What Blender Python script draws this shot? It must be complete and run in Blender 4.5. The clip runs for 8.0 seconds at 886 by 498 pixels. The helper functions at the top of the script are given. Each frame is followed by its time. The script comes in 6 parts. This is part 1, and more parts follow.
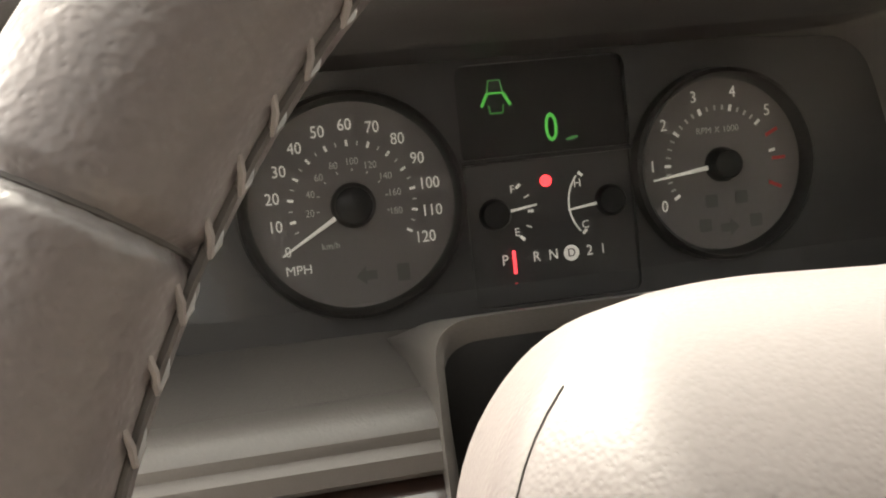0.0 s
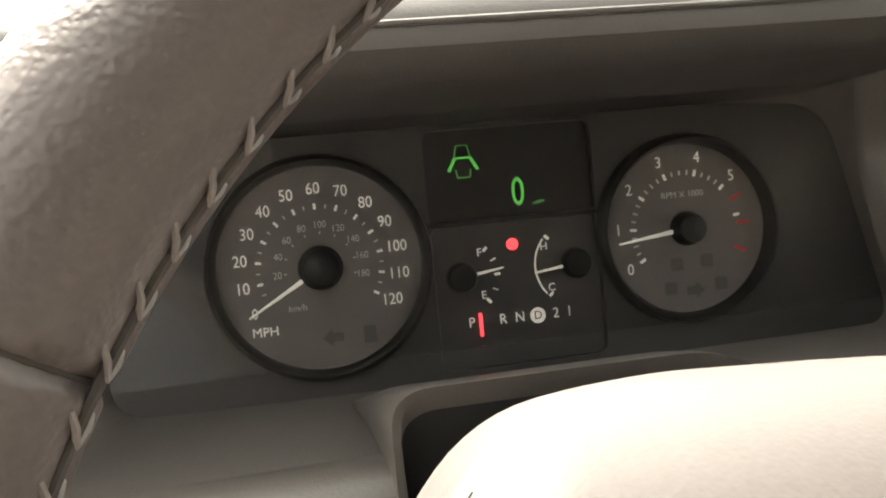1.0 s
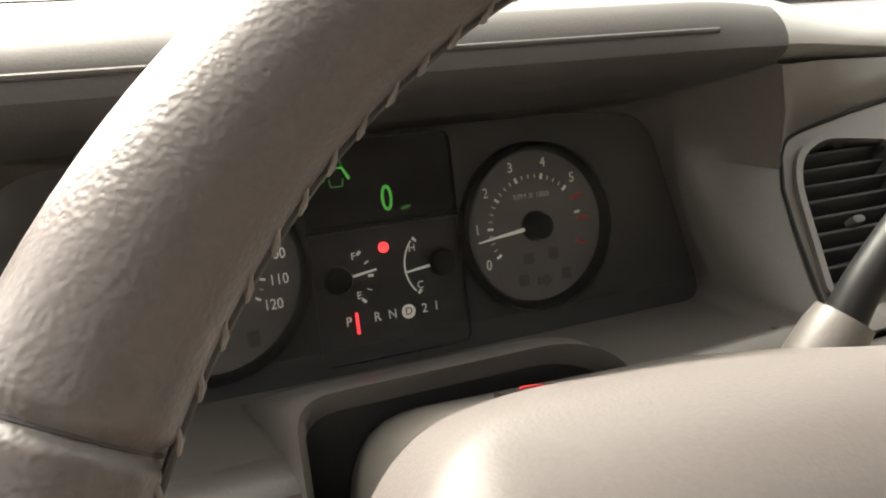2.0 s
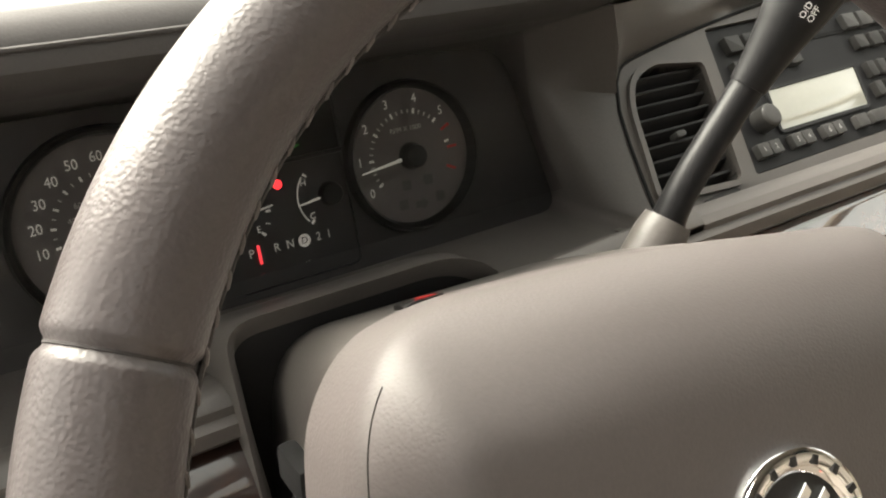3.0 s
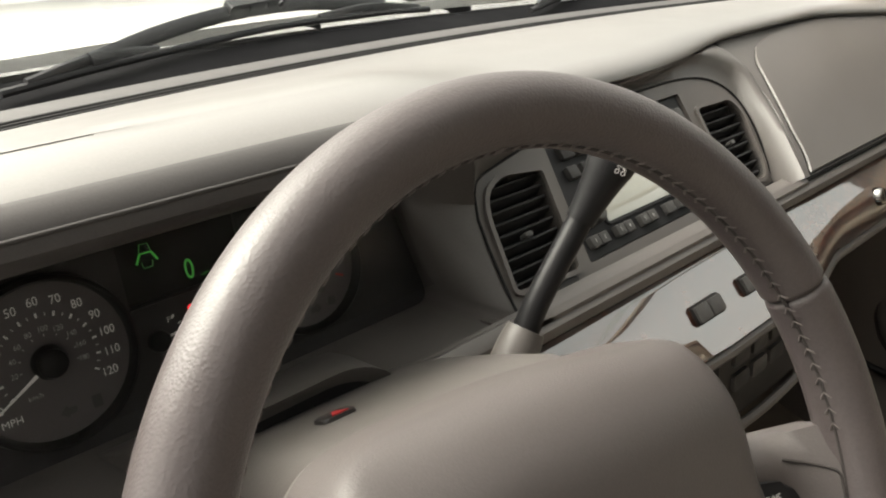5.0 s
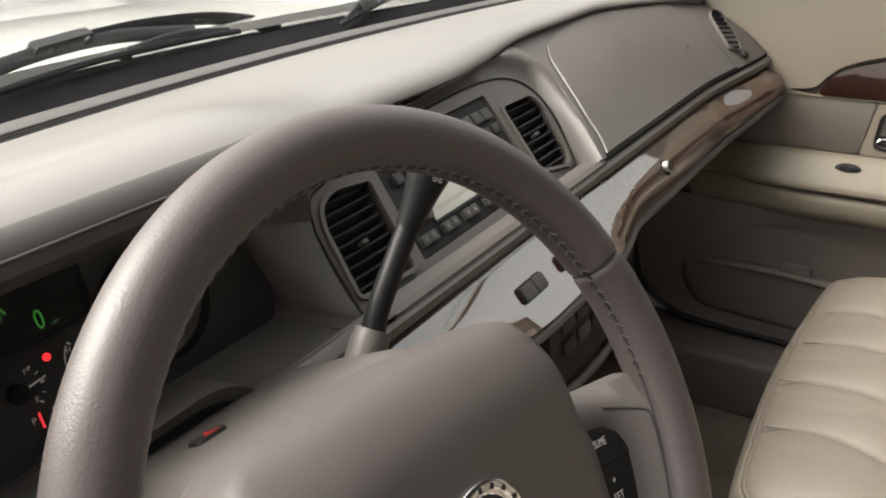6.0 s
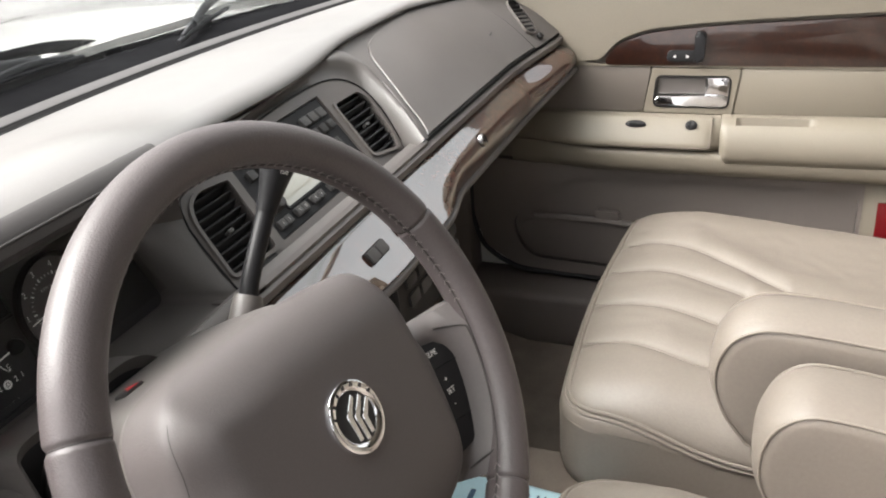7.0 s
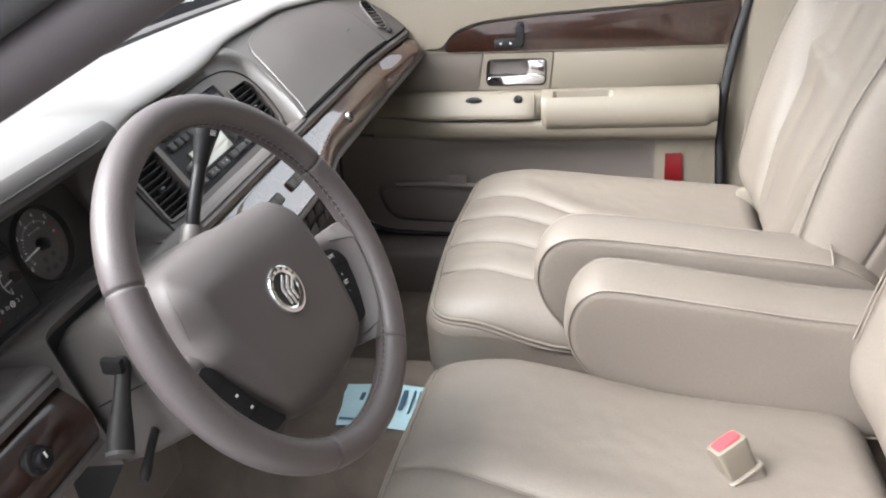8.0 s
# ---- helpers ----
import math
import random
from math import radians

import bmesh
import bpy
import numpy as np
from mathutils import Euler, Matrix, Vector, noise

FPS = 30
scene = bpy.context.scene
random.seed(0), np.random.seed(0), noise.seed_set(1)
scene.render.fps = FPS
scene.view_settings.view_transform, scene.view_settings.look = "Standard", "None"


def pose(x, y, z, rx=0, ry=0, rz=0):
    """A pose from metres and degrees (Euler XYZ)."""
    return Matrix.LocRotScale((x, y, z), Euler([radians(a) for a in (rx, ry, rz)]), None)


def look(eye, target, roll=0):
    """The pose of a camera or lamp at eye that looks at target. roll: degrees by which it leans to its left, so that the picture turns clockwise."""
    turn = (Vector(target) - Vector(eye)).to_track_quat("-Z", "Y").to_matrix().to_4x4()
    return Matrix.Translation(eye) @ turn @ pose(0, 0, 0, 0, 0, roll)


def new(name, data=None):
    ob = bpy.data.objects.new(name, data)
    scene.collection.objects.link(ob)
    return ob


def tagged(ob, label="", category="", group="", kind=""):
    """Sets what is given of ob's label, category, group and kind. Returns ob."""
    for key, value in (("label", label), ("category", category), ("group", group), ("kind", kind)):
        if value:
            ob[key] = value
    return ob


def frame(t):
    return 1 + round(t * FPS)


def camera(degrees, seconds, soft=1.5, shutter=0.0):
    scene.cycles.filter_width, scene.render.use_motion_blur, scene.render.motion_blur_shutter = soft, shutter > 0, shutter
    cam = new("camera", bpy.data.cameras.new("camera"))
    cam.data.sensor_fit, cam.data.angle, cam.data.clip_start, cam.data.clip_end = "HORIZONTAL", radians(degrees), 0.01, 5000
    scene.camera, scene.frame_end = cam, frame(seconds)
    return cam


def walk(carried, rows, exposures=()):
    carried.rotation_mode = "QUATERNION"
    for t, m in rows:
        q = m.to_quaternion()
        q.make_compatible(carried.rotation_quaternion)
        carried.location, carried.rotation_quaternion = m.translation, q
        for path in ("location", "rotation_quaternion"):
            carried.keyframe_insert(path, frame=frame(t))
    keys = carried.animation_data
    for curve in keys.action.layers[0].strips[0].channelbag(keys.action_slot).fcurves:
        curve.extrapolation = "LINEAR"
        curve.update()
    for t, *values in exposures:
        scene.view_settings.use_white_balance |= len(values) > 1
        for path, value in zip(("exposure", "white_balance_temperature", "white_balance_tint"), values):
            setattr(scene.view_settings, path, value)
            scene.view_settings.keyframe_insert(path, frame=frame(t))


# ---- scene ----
cam = camera(56.0, 8.0, soft=2.0)
PATH = [
    (0, (-0.0874, 0.1265, 0.8071), (0.222, 1.9851, 0.1362), -3.75),
    (0.2, (-0.0787, 0.1284, 0.8144), (0.2350, 2.0054, 0.1990), -3.40),
    (0.5, (-0.0696, 0.1286, 0.8192), (0.2714, 2.0022, 0.2081), -2.93),
    (0.7, (-0.0727, 0.1241, 0.8199), (0.2772, 1.9988, 0.2172), -3.23),
    (1, (-0.0748, 0.124, 0.8173), (0.2581, 2.0083, 0.2351), -3.16),
    (1.2, (-0.0792, 0.1201, 0.8203), (0.2820, 1.9977, 0.2337), -3.59),
    (1.5, (-0.0837, 0.1191, 0.8281), (0.4271, 1.9484, 0.2014), -2.67),
    (1.7, (-0.0912, 0.1163, 0.8347), (0.526, 1.9063, 0.1908), -1.91),
    (2.8, (-0.1312, 0.0808, 0.8644), (0.7956, 1.6518, 0.0441), -1.15),
    (3, (-0.1364, 0.073, 0.8704), (0.8459, 1.5827, 0.0009), -1.29),
    (3.5, (-0.1419, 0.0662, 0.8917), (0.9933, 1.4388, -0.0178), -0.60),
    (4, (-0.1537, 0.0591, 0.9116), (1.0629, 1.3676, 0.0127), -0.07),
    (4.2, (-0.1607, 0.0512, 0.922), (1.0691, 1.3811, 0.0742), -0.37),
    (5.3, (-0.1961, 0.0402, 0.9544), (1.1128, 1.3182, 0.146), 0.46),
    (5.5, (-0.2007, 0.0357, 0.9502), (1.1506, 1.2662, 0.1378), -0.09),
    (6, (-0.2198, 0.0149, 0.9772), (1.2995, 1.0208, 0.1527), -2.11),
    (6.5, (-0.2612, -0.0174, 0.9984), (1.344, 0.8324, 0.1609), -4.56),
    (6.7, (-0.2779, -0.0306, 0.9793), (1.3633, 0.7627, 0.1565), -5.86),
    (7, (-0.3427, -0.0722, 1.0288), (1.3096, 0.6375, 0.1535), -5.07),
    (7.2, (-0.3839, -0.0964, 1.0377), (1.3022, 0.5478, 0.1762), -6.50),
    (7.5, (-0.4540, -0.1150, 1.0721), (1.2603, 0.3986, 0.1793), -4.56),
    (7.7, (-0.5168, -0.1460, 1.0862), (1.2117, 0.2849, 0.1771), -5.42),
    (7.8, (-0.5447, -0.1458, 1.0865), (1.1940, 0.2491, 0.1805), -5.49),
    (8, (-0.6169, -0.1461, 1.0873), (1.1200, 0.2541, 0.1800), -4.77),
]
walk(cam, [(t, look(eye, target, roll)) for t, eye, target, roll in PATH], [(0.0, 2.38, 7450, 9), (0.4, 2.5, 7500, 9), (0.7, 2.5, 7500, 9), (1.7, 2.02, 7500, 9), (3.0, 1.46, 7330, 8.5), (4.0, 1.34, 7250, 8.5), (5.5, 0.7, 7100, 10), (6.2, 0.69, 6950, 12), (7.0, 1.1, 6600, 12.5), (8.0, 1.32, 6250, 13)])

# ---- world and light ----
world = bpy.data.worlds.new("world")
scene.world = world
world.use_nodes = True
wn = world.node_tree.nodes
sky = wn.new("ShaderNodeTexSky")
sky.sky_type = "NISHITA"
sky.sun_disc = False
sky.sun_elevation = radians(48)
sky.sun_rotation = radians(-27)
sky.dust_density = 8.0
sky.air_density = 1.0
sky.ozone_density = 1.0
cloud = wn.new("ShaderNodeHueSaturation")
cloud.inputs["Saturation"].default_value = 0.12
wn["Background"].inputs["Strength"].default_value = 0.33
world.node_tree.links.new(sky.outputs[0], cloud.inputs["Color"])
world.node_tree.links.new(cloud.outputs[0], wn["Background"].inputs["Color"])
sun_data = bpy.data.lights.new("sun", "SUN")
sun_data.energy = 0.5
sun_data.angle = radians(60)
sun_data.color = (1.0, 0.96, 0.9)
sun = new("sun", sun_data)
sun.matrix_world = look((-0.9, 1.8, 2.2), (0, 0, 0))

# ---- materials ----
def material(name, color, rough=0.5, metal=0.0, vary=0.12, grain=300.0, patch=9.0, bump=0.0, coat=0.0, spec=0.5, emit=None, emit_strength=1.0):
    m = bpy.data.materials.new(name)
    m.use_nodes = True
    nt = m.node_tree
    n, l = nt.nodes, nt.links
    b = n["Principled BSDF"]
    b.inputs["Roughness"].default_value = rough
    b.inputs["Metallic"].default_value = metal
    b.inputs["Coat Weight"].default_value = coat
    b.inputs["Coat Roughness"].default_value = 0.03
    b.inputs["Specular IOR Level"].default_value = spec
    co = n.new("ShaderNodeTexCoord")
    big = n.new("ShaderNodeTexNoise")
    big.inputs["Scale"].default_value = patch
    big.inputs["Detail"].default_value = 5
    fine = n.new("ShaderNodeTexNoise")
    fine.inputs["Scale"].default_value = grain
    fine.inputs["Detail"].default_value = 3
    l.new(co.outputs["Object"], big.inputs["Vector"])
    l.new(co.outputs["Object"], fine.inputs["Vector"])
    add = n.new("ShaderNodeMath")
    add.operation = "ADD"
    l.new(big.outputs["Fac"], add.inputs[0])
    l.new(fine.outputs["Fac"], add.inputs[1])
    ramp = n.new("ShaderNodeMapRange")
    ramp.inputs["From Min"].default_value = 0.7
    ramp.inputs["From Max"].default_value = 1.3
    ramp.inputs["To Min"].default_value = 1.0 - vary
    ramp.inputs["To Max"].default_value = 1.0 + vary
    l.new(add.outputs[0], ramp.inputs["Value"])
    mul = n.new("ShaderNodeVectorMath")
    mul.operation = "SCALE"
    mul.inputs[0].default_value = color
    l.new(ramp.outputs["Result"], mul.inputs["Scale"])
    l.new(mul.outputs[0], b.inputs["Base Color"])
    rr = n.new("ShaderNodeMapRange")
    rr.inputs["From Min"].default_value = 0.3
    rr.inputs["From Max"].default_value = 0.7
    rr.inputs["To Min"].default_value = max(0.0, rough - 0.14 * rough)
    rr.inputs["To Max"].default_value = min(1.0, rough + 0.14 * rough)
    l.new(big.outputs["Fac"], rr.inputs["Value"])
    l.new(rr.outputs["Result"], b.inputs["Roughness"])
    if bump:
        bp = n.new("ShaderNodeBump")
        bp.inputs["Strength"].default_value = bump
        bp.inputs["Distance"].default_value = 0.001
        l.new(fine.outputs["Fac"], bp.inputs["Height"])
        l.new(bp.outputs["Normal"], b.inputs["Normal"])
    if emit:
        b.inputs["Emission Color"].default_value = (*emit, 1)
        b.inputs["Emission Strength"].default_value = emit_strength
    return m


def leather(name, color, rough=0.42, cell=420.0, bump=0.35, vary=0.1, spec=0.5):
    """Grained hide: cells with creases between them over a slow change of tone."""
    m = material(name, color, rough, vary=vary, grain=cell * 0.6, patch=6.0, spec=spec)
    nt = m.node_tree
    n, l = nt.nodes, nt.links
    co = n.new("ShaderNodeTexCoord")
    warp = n.new("ShaderNodeTexNoise")
    warp.inputs["Scale"].default_value = cell * 0.25
    cells = n.new("ShaderNodeTexVoronoi")
    cells.feature = "SMOOTH_F1"
    cells.inputs["Scale"].default_value = cell
    mixv = n.new("ShaderNodeVectorMath")
    mixv.operation = "MULTIPLY_ADD"
    mixv.inputs[1].default_value = (0.0009, 0.0009, 0.0009)
    l.new(co.outputs["Object"], warp.inputs["Vector"])
    l.new(warp.outputs["Color"], mixv.inputs[0])
    l.new(co.outputs["Object"], mixv.inputs[2])
    l.new(mixv.outputs[0], cells.inputs["Vector"])
    bp = n.new("ShaderNodeBump")
    bp.inputs["Strength"].default_value = bump
    bp.inputs["Distance"].default_value = 0.0006
    l.new(cells.outputs["Distance"], bp.inputs["Height"])
    l.new(bp.outputs["Normal"], n["Principled BSDF"].inputs["Normal"])
    return m


def burl(name, tone=1.0, ior=2.8):
    """Dark red-brown burl under clear lacquer; tone and ior set how lit it looks."""
    m = bpy.data.materials.new(name)
    m.use_nodes = True
    nt = m.node_tree
    n, l = nt.nodes, nt.links
    b = n["Principled BSDF"]
    co = n.new("ShaderNodeTexCoord")
    mp = n.new("ShaderNodeMapping")
    mp.inputs["Scale"].default_value = (14, 22, 22)
    no = n.new("ShaderNodeTexNoise")
    no.inputs["Scale"].default_value = 1.6
    no.inputs["Detail"].default_value = 9
    no.inputs["Roughness"].default_value = 0.55
    no.inputs["Distortion"].default_value = 1.6
    wv = n.new("ShaderNodeTexNoise")
    wv.inputs["Scale"].default_value = 5.5
    wv.inputs["Detail"].default_value = 6
    wv.inputs["Distortion"].default_value = 0.8
    ad = n.new("ShaderNodeMath")
    ad.operation = "MULTIPLY"
    cr = n.new("ShaderNodeValToRGB")
    cr.color_ramp.elements[0].position = 0.08
    cr.color_ramp.elements[0].color = (0.012 * tone, 0.0055 * tone, 0.0045 * tone, 1)
    cr.color_ramp.elements[1].position = 0.5
    cr.color_ramp.elements[1].color = (0.085 * tone, 0.028 * tone, 0.013 * tone, 1)
    mid = cr.color_ramp.elements.new(0.25)
    mid.color = (0.036 * tone, 0.011 * tone, 0.006 * tone, 1)
    l.new(co.outputs["Object"], mp.inputs["Vector"])
    l.new(mp.outputs[0], no.inputs["Vector"])
    l.new(mp.outputs[0], wv.inputs["Vector"])
    l.new(no.outputs["Fac"], ad.inputs[0])
    l.new(wv.outputs["Color"], ad.inputs[1])
    l.new(ad.outputs[0], cr.inputs["Fac"])
    l.new(cr.outputs["Color"], b.inputs["Base Color"])
    b.inputs["Roughness"].default_value = 0.3
    b.inputs["Coat Weight"].default_value = 1.0
    b.inputs["Coat Roughness"].default_value = 0.04
    b.inputs["Coat IOR"].default_value = ior
    return m


def clear_pane(name, tint=(1, 1, 1), ior=1.45, rough=0.0):
    m = bpy.data.materials.new(name)
    m.use_nodes = True
    nt = m.node_tree
    n, l = nt.nodes, nt.links
    n.remove(n["Principled BSDF"])
    tr = n.new("ShaderNodeBsdfTransparent")
    tr.inputs["Color"].default_value = (*tint, 1)
    gl = n.new("ShaderNodeBsdfGlossy")
    gl.inputs["Roughness"].default_value = rough
    lw = n.new("ShaderNodeLayerWeight")
    pw = n.new("ShaderNodeMath")
    pw.operation = "POWER"
    pw.inputs[1].default_value = 4.5
    fr = n.new("ShaderNodeMapRange")
    f0 = ((ior - 1) / (ior + 1)) ** 2 * 2
    fr.inputs["To Min"].default_value = f0
    l.new(lw.outputs["Facing"], pw.inputs[0])
    l.new(pw.outputs[0], fr.inputs["Value"])
    mx = n.new("ShaderNodeMixShader")
    l.new(fr.outputs["Result"], mx.inputs[0])
    l.new(tr.outputs[0], mx.inputs[1])
    l.new(gl.outputs[0], mx.inputs[2])
    l.new(mx.outputs[0], n["Material Output"].inputs["Surface"])
    return m


def woven(name, color):
    m = material(name, color, 0.95, vary=0.3, grain=900.0, patch=14.0, bump=0.9, spec=0.1)
    return m


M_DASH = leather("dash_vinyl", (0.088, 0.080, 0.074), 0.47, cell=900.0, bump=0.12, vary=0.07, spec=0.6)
# the dash vinyl again, made paler to paint the light on its top
M_DASHLIT = leather("lit_dash_vinyl", (0.155, 0.147, 0.139), 0.32, cell=900.0, bump=0.015, vary=0.07, spec=1.0)
M_TRIM = material("taupe_plastic", (0.091, 0.081, 0.075), 0.45, vary=0.06, grain=1200.0, bump=0.08)
M_BLACK = material("black_plastic", (0.018, 0.017, 0.0165), 0.5, spec=0.25, vary=0.15, grain=700.0, bump=0.05)
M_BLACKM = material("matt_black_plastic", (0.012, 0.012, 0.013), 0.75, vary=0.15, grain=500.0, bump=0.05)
M_FRIT = material("dull_black_band", (0.0035, 0.0035, 0.0042), 0.9, vary=0.1, spec=0.05)
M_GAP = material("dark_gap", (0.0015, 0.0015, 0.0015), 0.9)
M_DIAL = material("dial_face_grey", (0.101, 0.093, 0.090), 0.6, vary=0.04)
M_PANEL = material("gauge_panel_black", (0.024, 0.023, 0.0235), 0.5, vary=0.05)
# white print with a faint glow put into its colour
M_WHITE = material("glowing_white_print", (0.66, 0.65, 0.63), 0.6, vary=0.03, emit=(1.0, 0.97, 0.92), emit_strength=0.03)
M_DIM = material("grey_print", (0.42, 0.41, 0.4), 0.6, vary=0.03)
M_FAINT = material("unlit_symbol_print", (0.06, 0.056, 0.054), 0.6, vary=0.03)
M_REDPR = material("red_print", (0.38, 0.02, 0.02), 0.5, vary=0.03)
M_REDLAMP = material("red_lamp", (0.5, 0.02, 0.02), 0.4, emit=(1.0, 0.03, 0.04), emit_strength=0.9)
# painted pointer, brightened by an added glow
M_REDFLAG = material("glowing_red_pointer", (0.7, 0.04, 0.05), 0.5, emit=(1.0, 0.05, 0.07), emit_strength=0.45)
M_GREEN = material("green_display", (0.02, 0.2, 0.02), 0.5, emit=(0.12, 0.7, 0.12), emit_strength=0.1)
M_GREEND = material("dim_green_display", (0.02, 0.12, 0.02), 0.5, emit=(0.12, 0.6, 0.12), emit_strength=0.04)
M_LCD = material("lcd_glass", (0.39, 0.39, 0.34), 0.08, vary=0.02, coat=1.0)
M_BTN = material("dark_button_rubber", (0.032, 0.031, 0.03), 0.55, spec=0.3, vary=0.1, grain=900.0)
M_GBTN = material("grey_switch", (0.062, 0.06, 0.058), 0.5, spec=0.35, vary=0.08)
M_RIM = leather("wheel_leather", (0.071, 0.060, 0.059), 0.43, cell=900.0, bump=0.28, vary=0.1)
M_PAD = leather("airbag_vinyl", (0.071, 0.061, 0.058), 0.54, cell=1000.0, bump=0.16, vary=0.06)
M_SEAM = leather("seam_leather", (0.035, 0.03, 0.028), 0.8, cell=900.0, bump=0.2)
M_THREAD = material("thread", (0.135, 0.119, 0.112), 0.55, vary=0.15)
M_CHROME = material("chrome", (0.86, 0.86, 0.87), 0.07, metal=1.0, vary=0.03)
M_SATIN = material("satin_metal", (0.6, 0.6, 0.6), 0.25, metal=1.0, vary=0.05)
# same burl twice: door and driver strips toned down, as they mirror less light
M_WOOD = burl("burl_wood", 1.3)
M_WOODSHADE = burl("shaded_burl_wood", 0.5, 1.7)
M_BEIGE = leather("beige_leather", (0.156, 0.134, 0.111), 0.55, cell=380.0, bump=0.22, vary=0.06)
M_BEIGEP = leather("beige_door_vinyl", (0.172, 0.151, 0.117), 0.5, cell=800.0, bump=0.1, vary=0.05)
M_PIPE = leather("beige_piping", (0.168, 0.145, 0.119), 0.5, cell=800.0, bump=0.1)
M_TAUPED = leather("taupe_door_vinyl", (0.145, 0.125, 0.112), 0.55, cell=900.0, bump=0.12, vary=0.08)
M_TAUPEL = leather("pale_taupe_vinyl", (0.125, 0.108, 0.092), 0.5, cell=900.0, bump=0.1, vary=0.06)
M_DARKCHROME = material("dark_chrome", (0.3, 0.29, 0.28), 0.15, metal=1.0, vary=0.05)
M_STITCH = leather("beige_seam_shadow", (0.125, 0.104, 0.083), 0.7, cell=800.0, bump=0.1)
M_CARPET = woven("taupe_carpet", (0.165, 0.137, 0.114))
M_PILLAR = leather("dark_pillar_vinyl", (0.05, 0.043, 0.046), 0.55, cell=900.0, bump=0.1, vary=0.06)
M_HEAD = woven("headliner_cloth", (0.216, 0.194, 0.166))
M_SOFTBLK = material("soft_black_rubber", (0.013, 0.013, 0.014), 0.6, vary=0.1, grain=700.0, spec=0.25)
# dark plastic of ribs and rear strip; also paints the hood's shade
M_HOOD = material("dark_plastic_and_hood_shade", (0.04, 0.036, 0.034), 0.55, vary=0.1, grain=900.0, bump=0.1)
M_WALL = material("grey_render", (0.2, 0.195, 0.19), 0.9, vary=0.2, grain=30.0, patch=0.8, bump=0.4)
M_GLOSS = material("gloss_black_plastic", (0.010, 0.010, 0.0105), 0.42, spec=0.2, vary=0.1, grain=300.0)
M_RUBBER = material("rubber_seal", (0.02, 0.02, 0.022), 0.6, vary=0.2)
M_REFL = material("red_reflector", (0.13, 0.008, 0.01), 0.25, vary=0.15, grain=700.0, bump=0.4, coat=0.6)
M_BUCKRED = material("red_release_button", (0.6, 0.05, 0.06), 0.35, vary=0.05)
M_PAPER = material("pale_blue_paper", (0.5, 0.72, 0.78), 0.85, vary=0.05, grain=200.0)
M_INK = material("blue_grey_ink", (0.05, 0.1, 0.16), 0.8)
M_WIPER = material("weathered_wiper_metal", (0.075, 0.076, 0.078), 0.45, vary=0.2, grain=500.0, bump=0.05)
M_PAINT = material("white_car_paint", (0.8, 0.79, 0.75), 0.3, vary=0.03, coat=1.0)
M_GLASSW = clear_pane("windscreen_glass", (0.93, 0.95, 0.94), 1.28)
# unseen rear glass, darkened to cut the light from behind
M_DIMPANE = clear_pane("light_cutting_glass", (0.1, 0.11, 0.105), 1.5)
M_LENS = clear_pane("gauge_lens", (0.95, 0.95, 0.95), 1.10, 0.03)
M_CONCRETE = material("worn_concrete", (0.27, 0.265, 0.26), 0.9, vary=0.35, grain=40.0, patch=0.6, bump=0.6)


# ---- builders ----
ORIGIN = {}


def thing(name, label, category, at=(0, 0, 0), group="", kind=""):
    ob = new(name)
    ob.empty_display_size = 0.05
    ob.location = at
    ORIGIN[ob] = Vector(at)
    return tagged(ob, label, category, group, kind)


def part(name, bm, mat, parent, label="", sharp=38, kind=""):
    me = bpy.data.meshes.new(name)
    origin = ORIGIN[parent]
    bmesh.ops.transform(bm, matrix=Matrix.Translation(-origin), verts=bm.verts)
    bmesh.ops.recalc_face_normals(bm, faces=bm.faces)
    bm.to_mesh(me)
    bm.free()
    me.polygons.foreach_set("use_smooth", [True] * len(me.polygons))
    me.set_sharp_from_angle(angle=radians(sharp))
    me.materials.append(mat)
    ob = new(name, me)
    ob.parent = parent
    ORIGIN[ob] = origin
    if label:
        ob["label"] = label
    if kind:
        ob["kind"] = kind
    return ob


def again(ob, m):
    """A piece that shares ob's mesh, at the pose m."""
    other = new(ob.name.split(".")[0], ob.data)
    other.parent = ob.parent
    other.matrix_basis = m
    ORIGIN[other] = ORIGIN[ob.parent]
    return other


def basis(origin, right, up):
    r = Vector(right).normalized()
    u = Vector(up)
    u = (u - r * u.dot(r)).normalized()
    m = Matrix((r, u, r.cross(u))).transposed().to_4x4()
    m.translation = Vector(origin)
    return m


def fillet(pts, radius, n=5):
    """The closed outline with its corners rounded; radius: one, or one for each corner."""
    out = []
    k = len(pts)
    for i, p in enumerate(pts):
        r = radius[i] if isinstance(radius, (list, tuple)) else radius
        p = Vector(p)
        a, b = Vector(pts[i - 1]) - p, Vector(pts[(i + 1) % k]) - p
        t = min(r, a.length * 0.48, b.length * 0.48)
        if t < 1e-5:
            out.append(p)
            continue
        s, e = p + a.normalized() * t, p + b.normalized() * t
        for j in range(n + 1):
            f = j / n
            out.append((1 - f) ** 2 * s + 2 * f * (1 - f) * p + f * f * e)
    return out


def rect(x0, y0, x1, y1):
    return [(x0, y0), (x1, y0), (x1, y1), (x0, y1)]


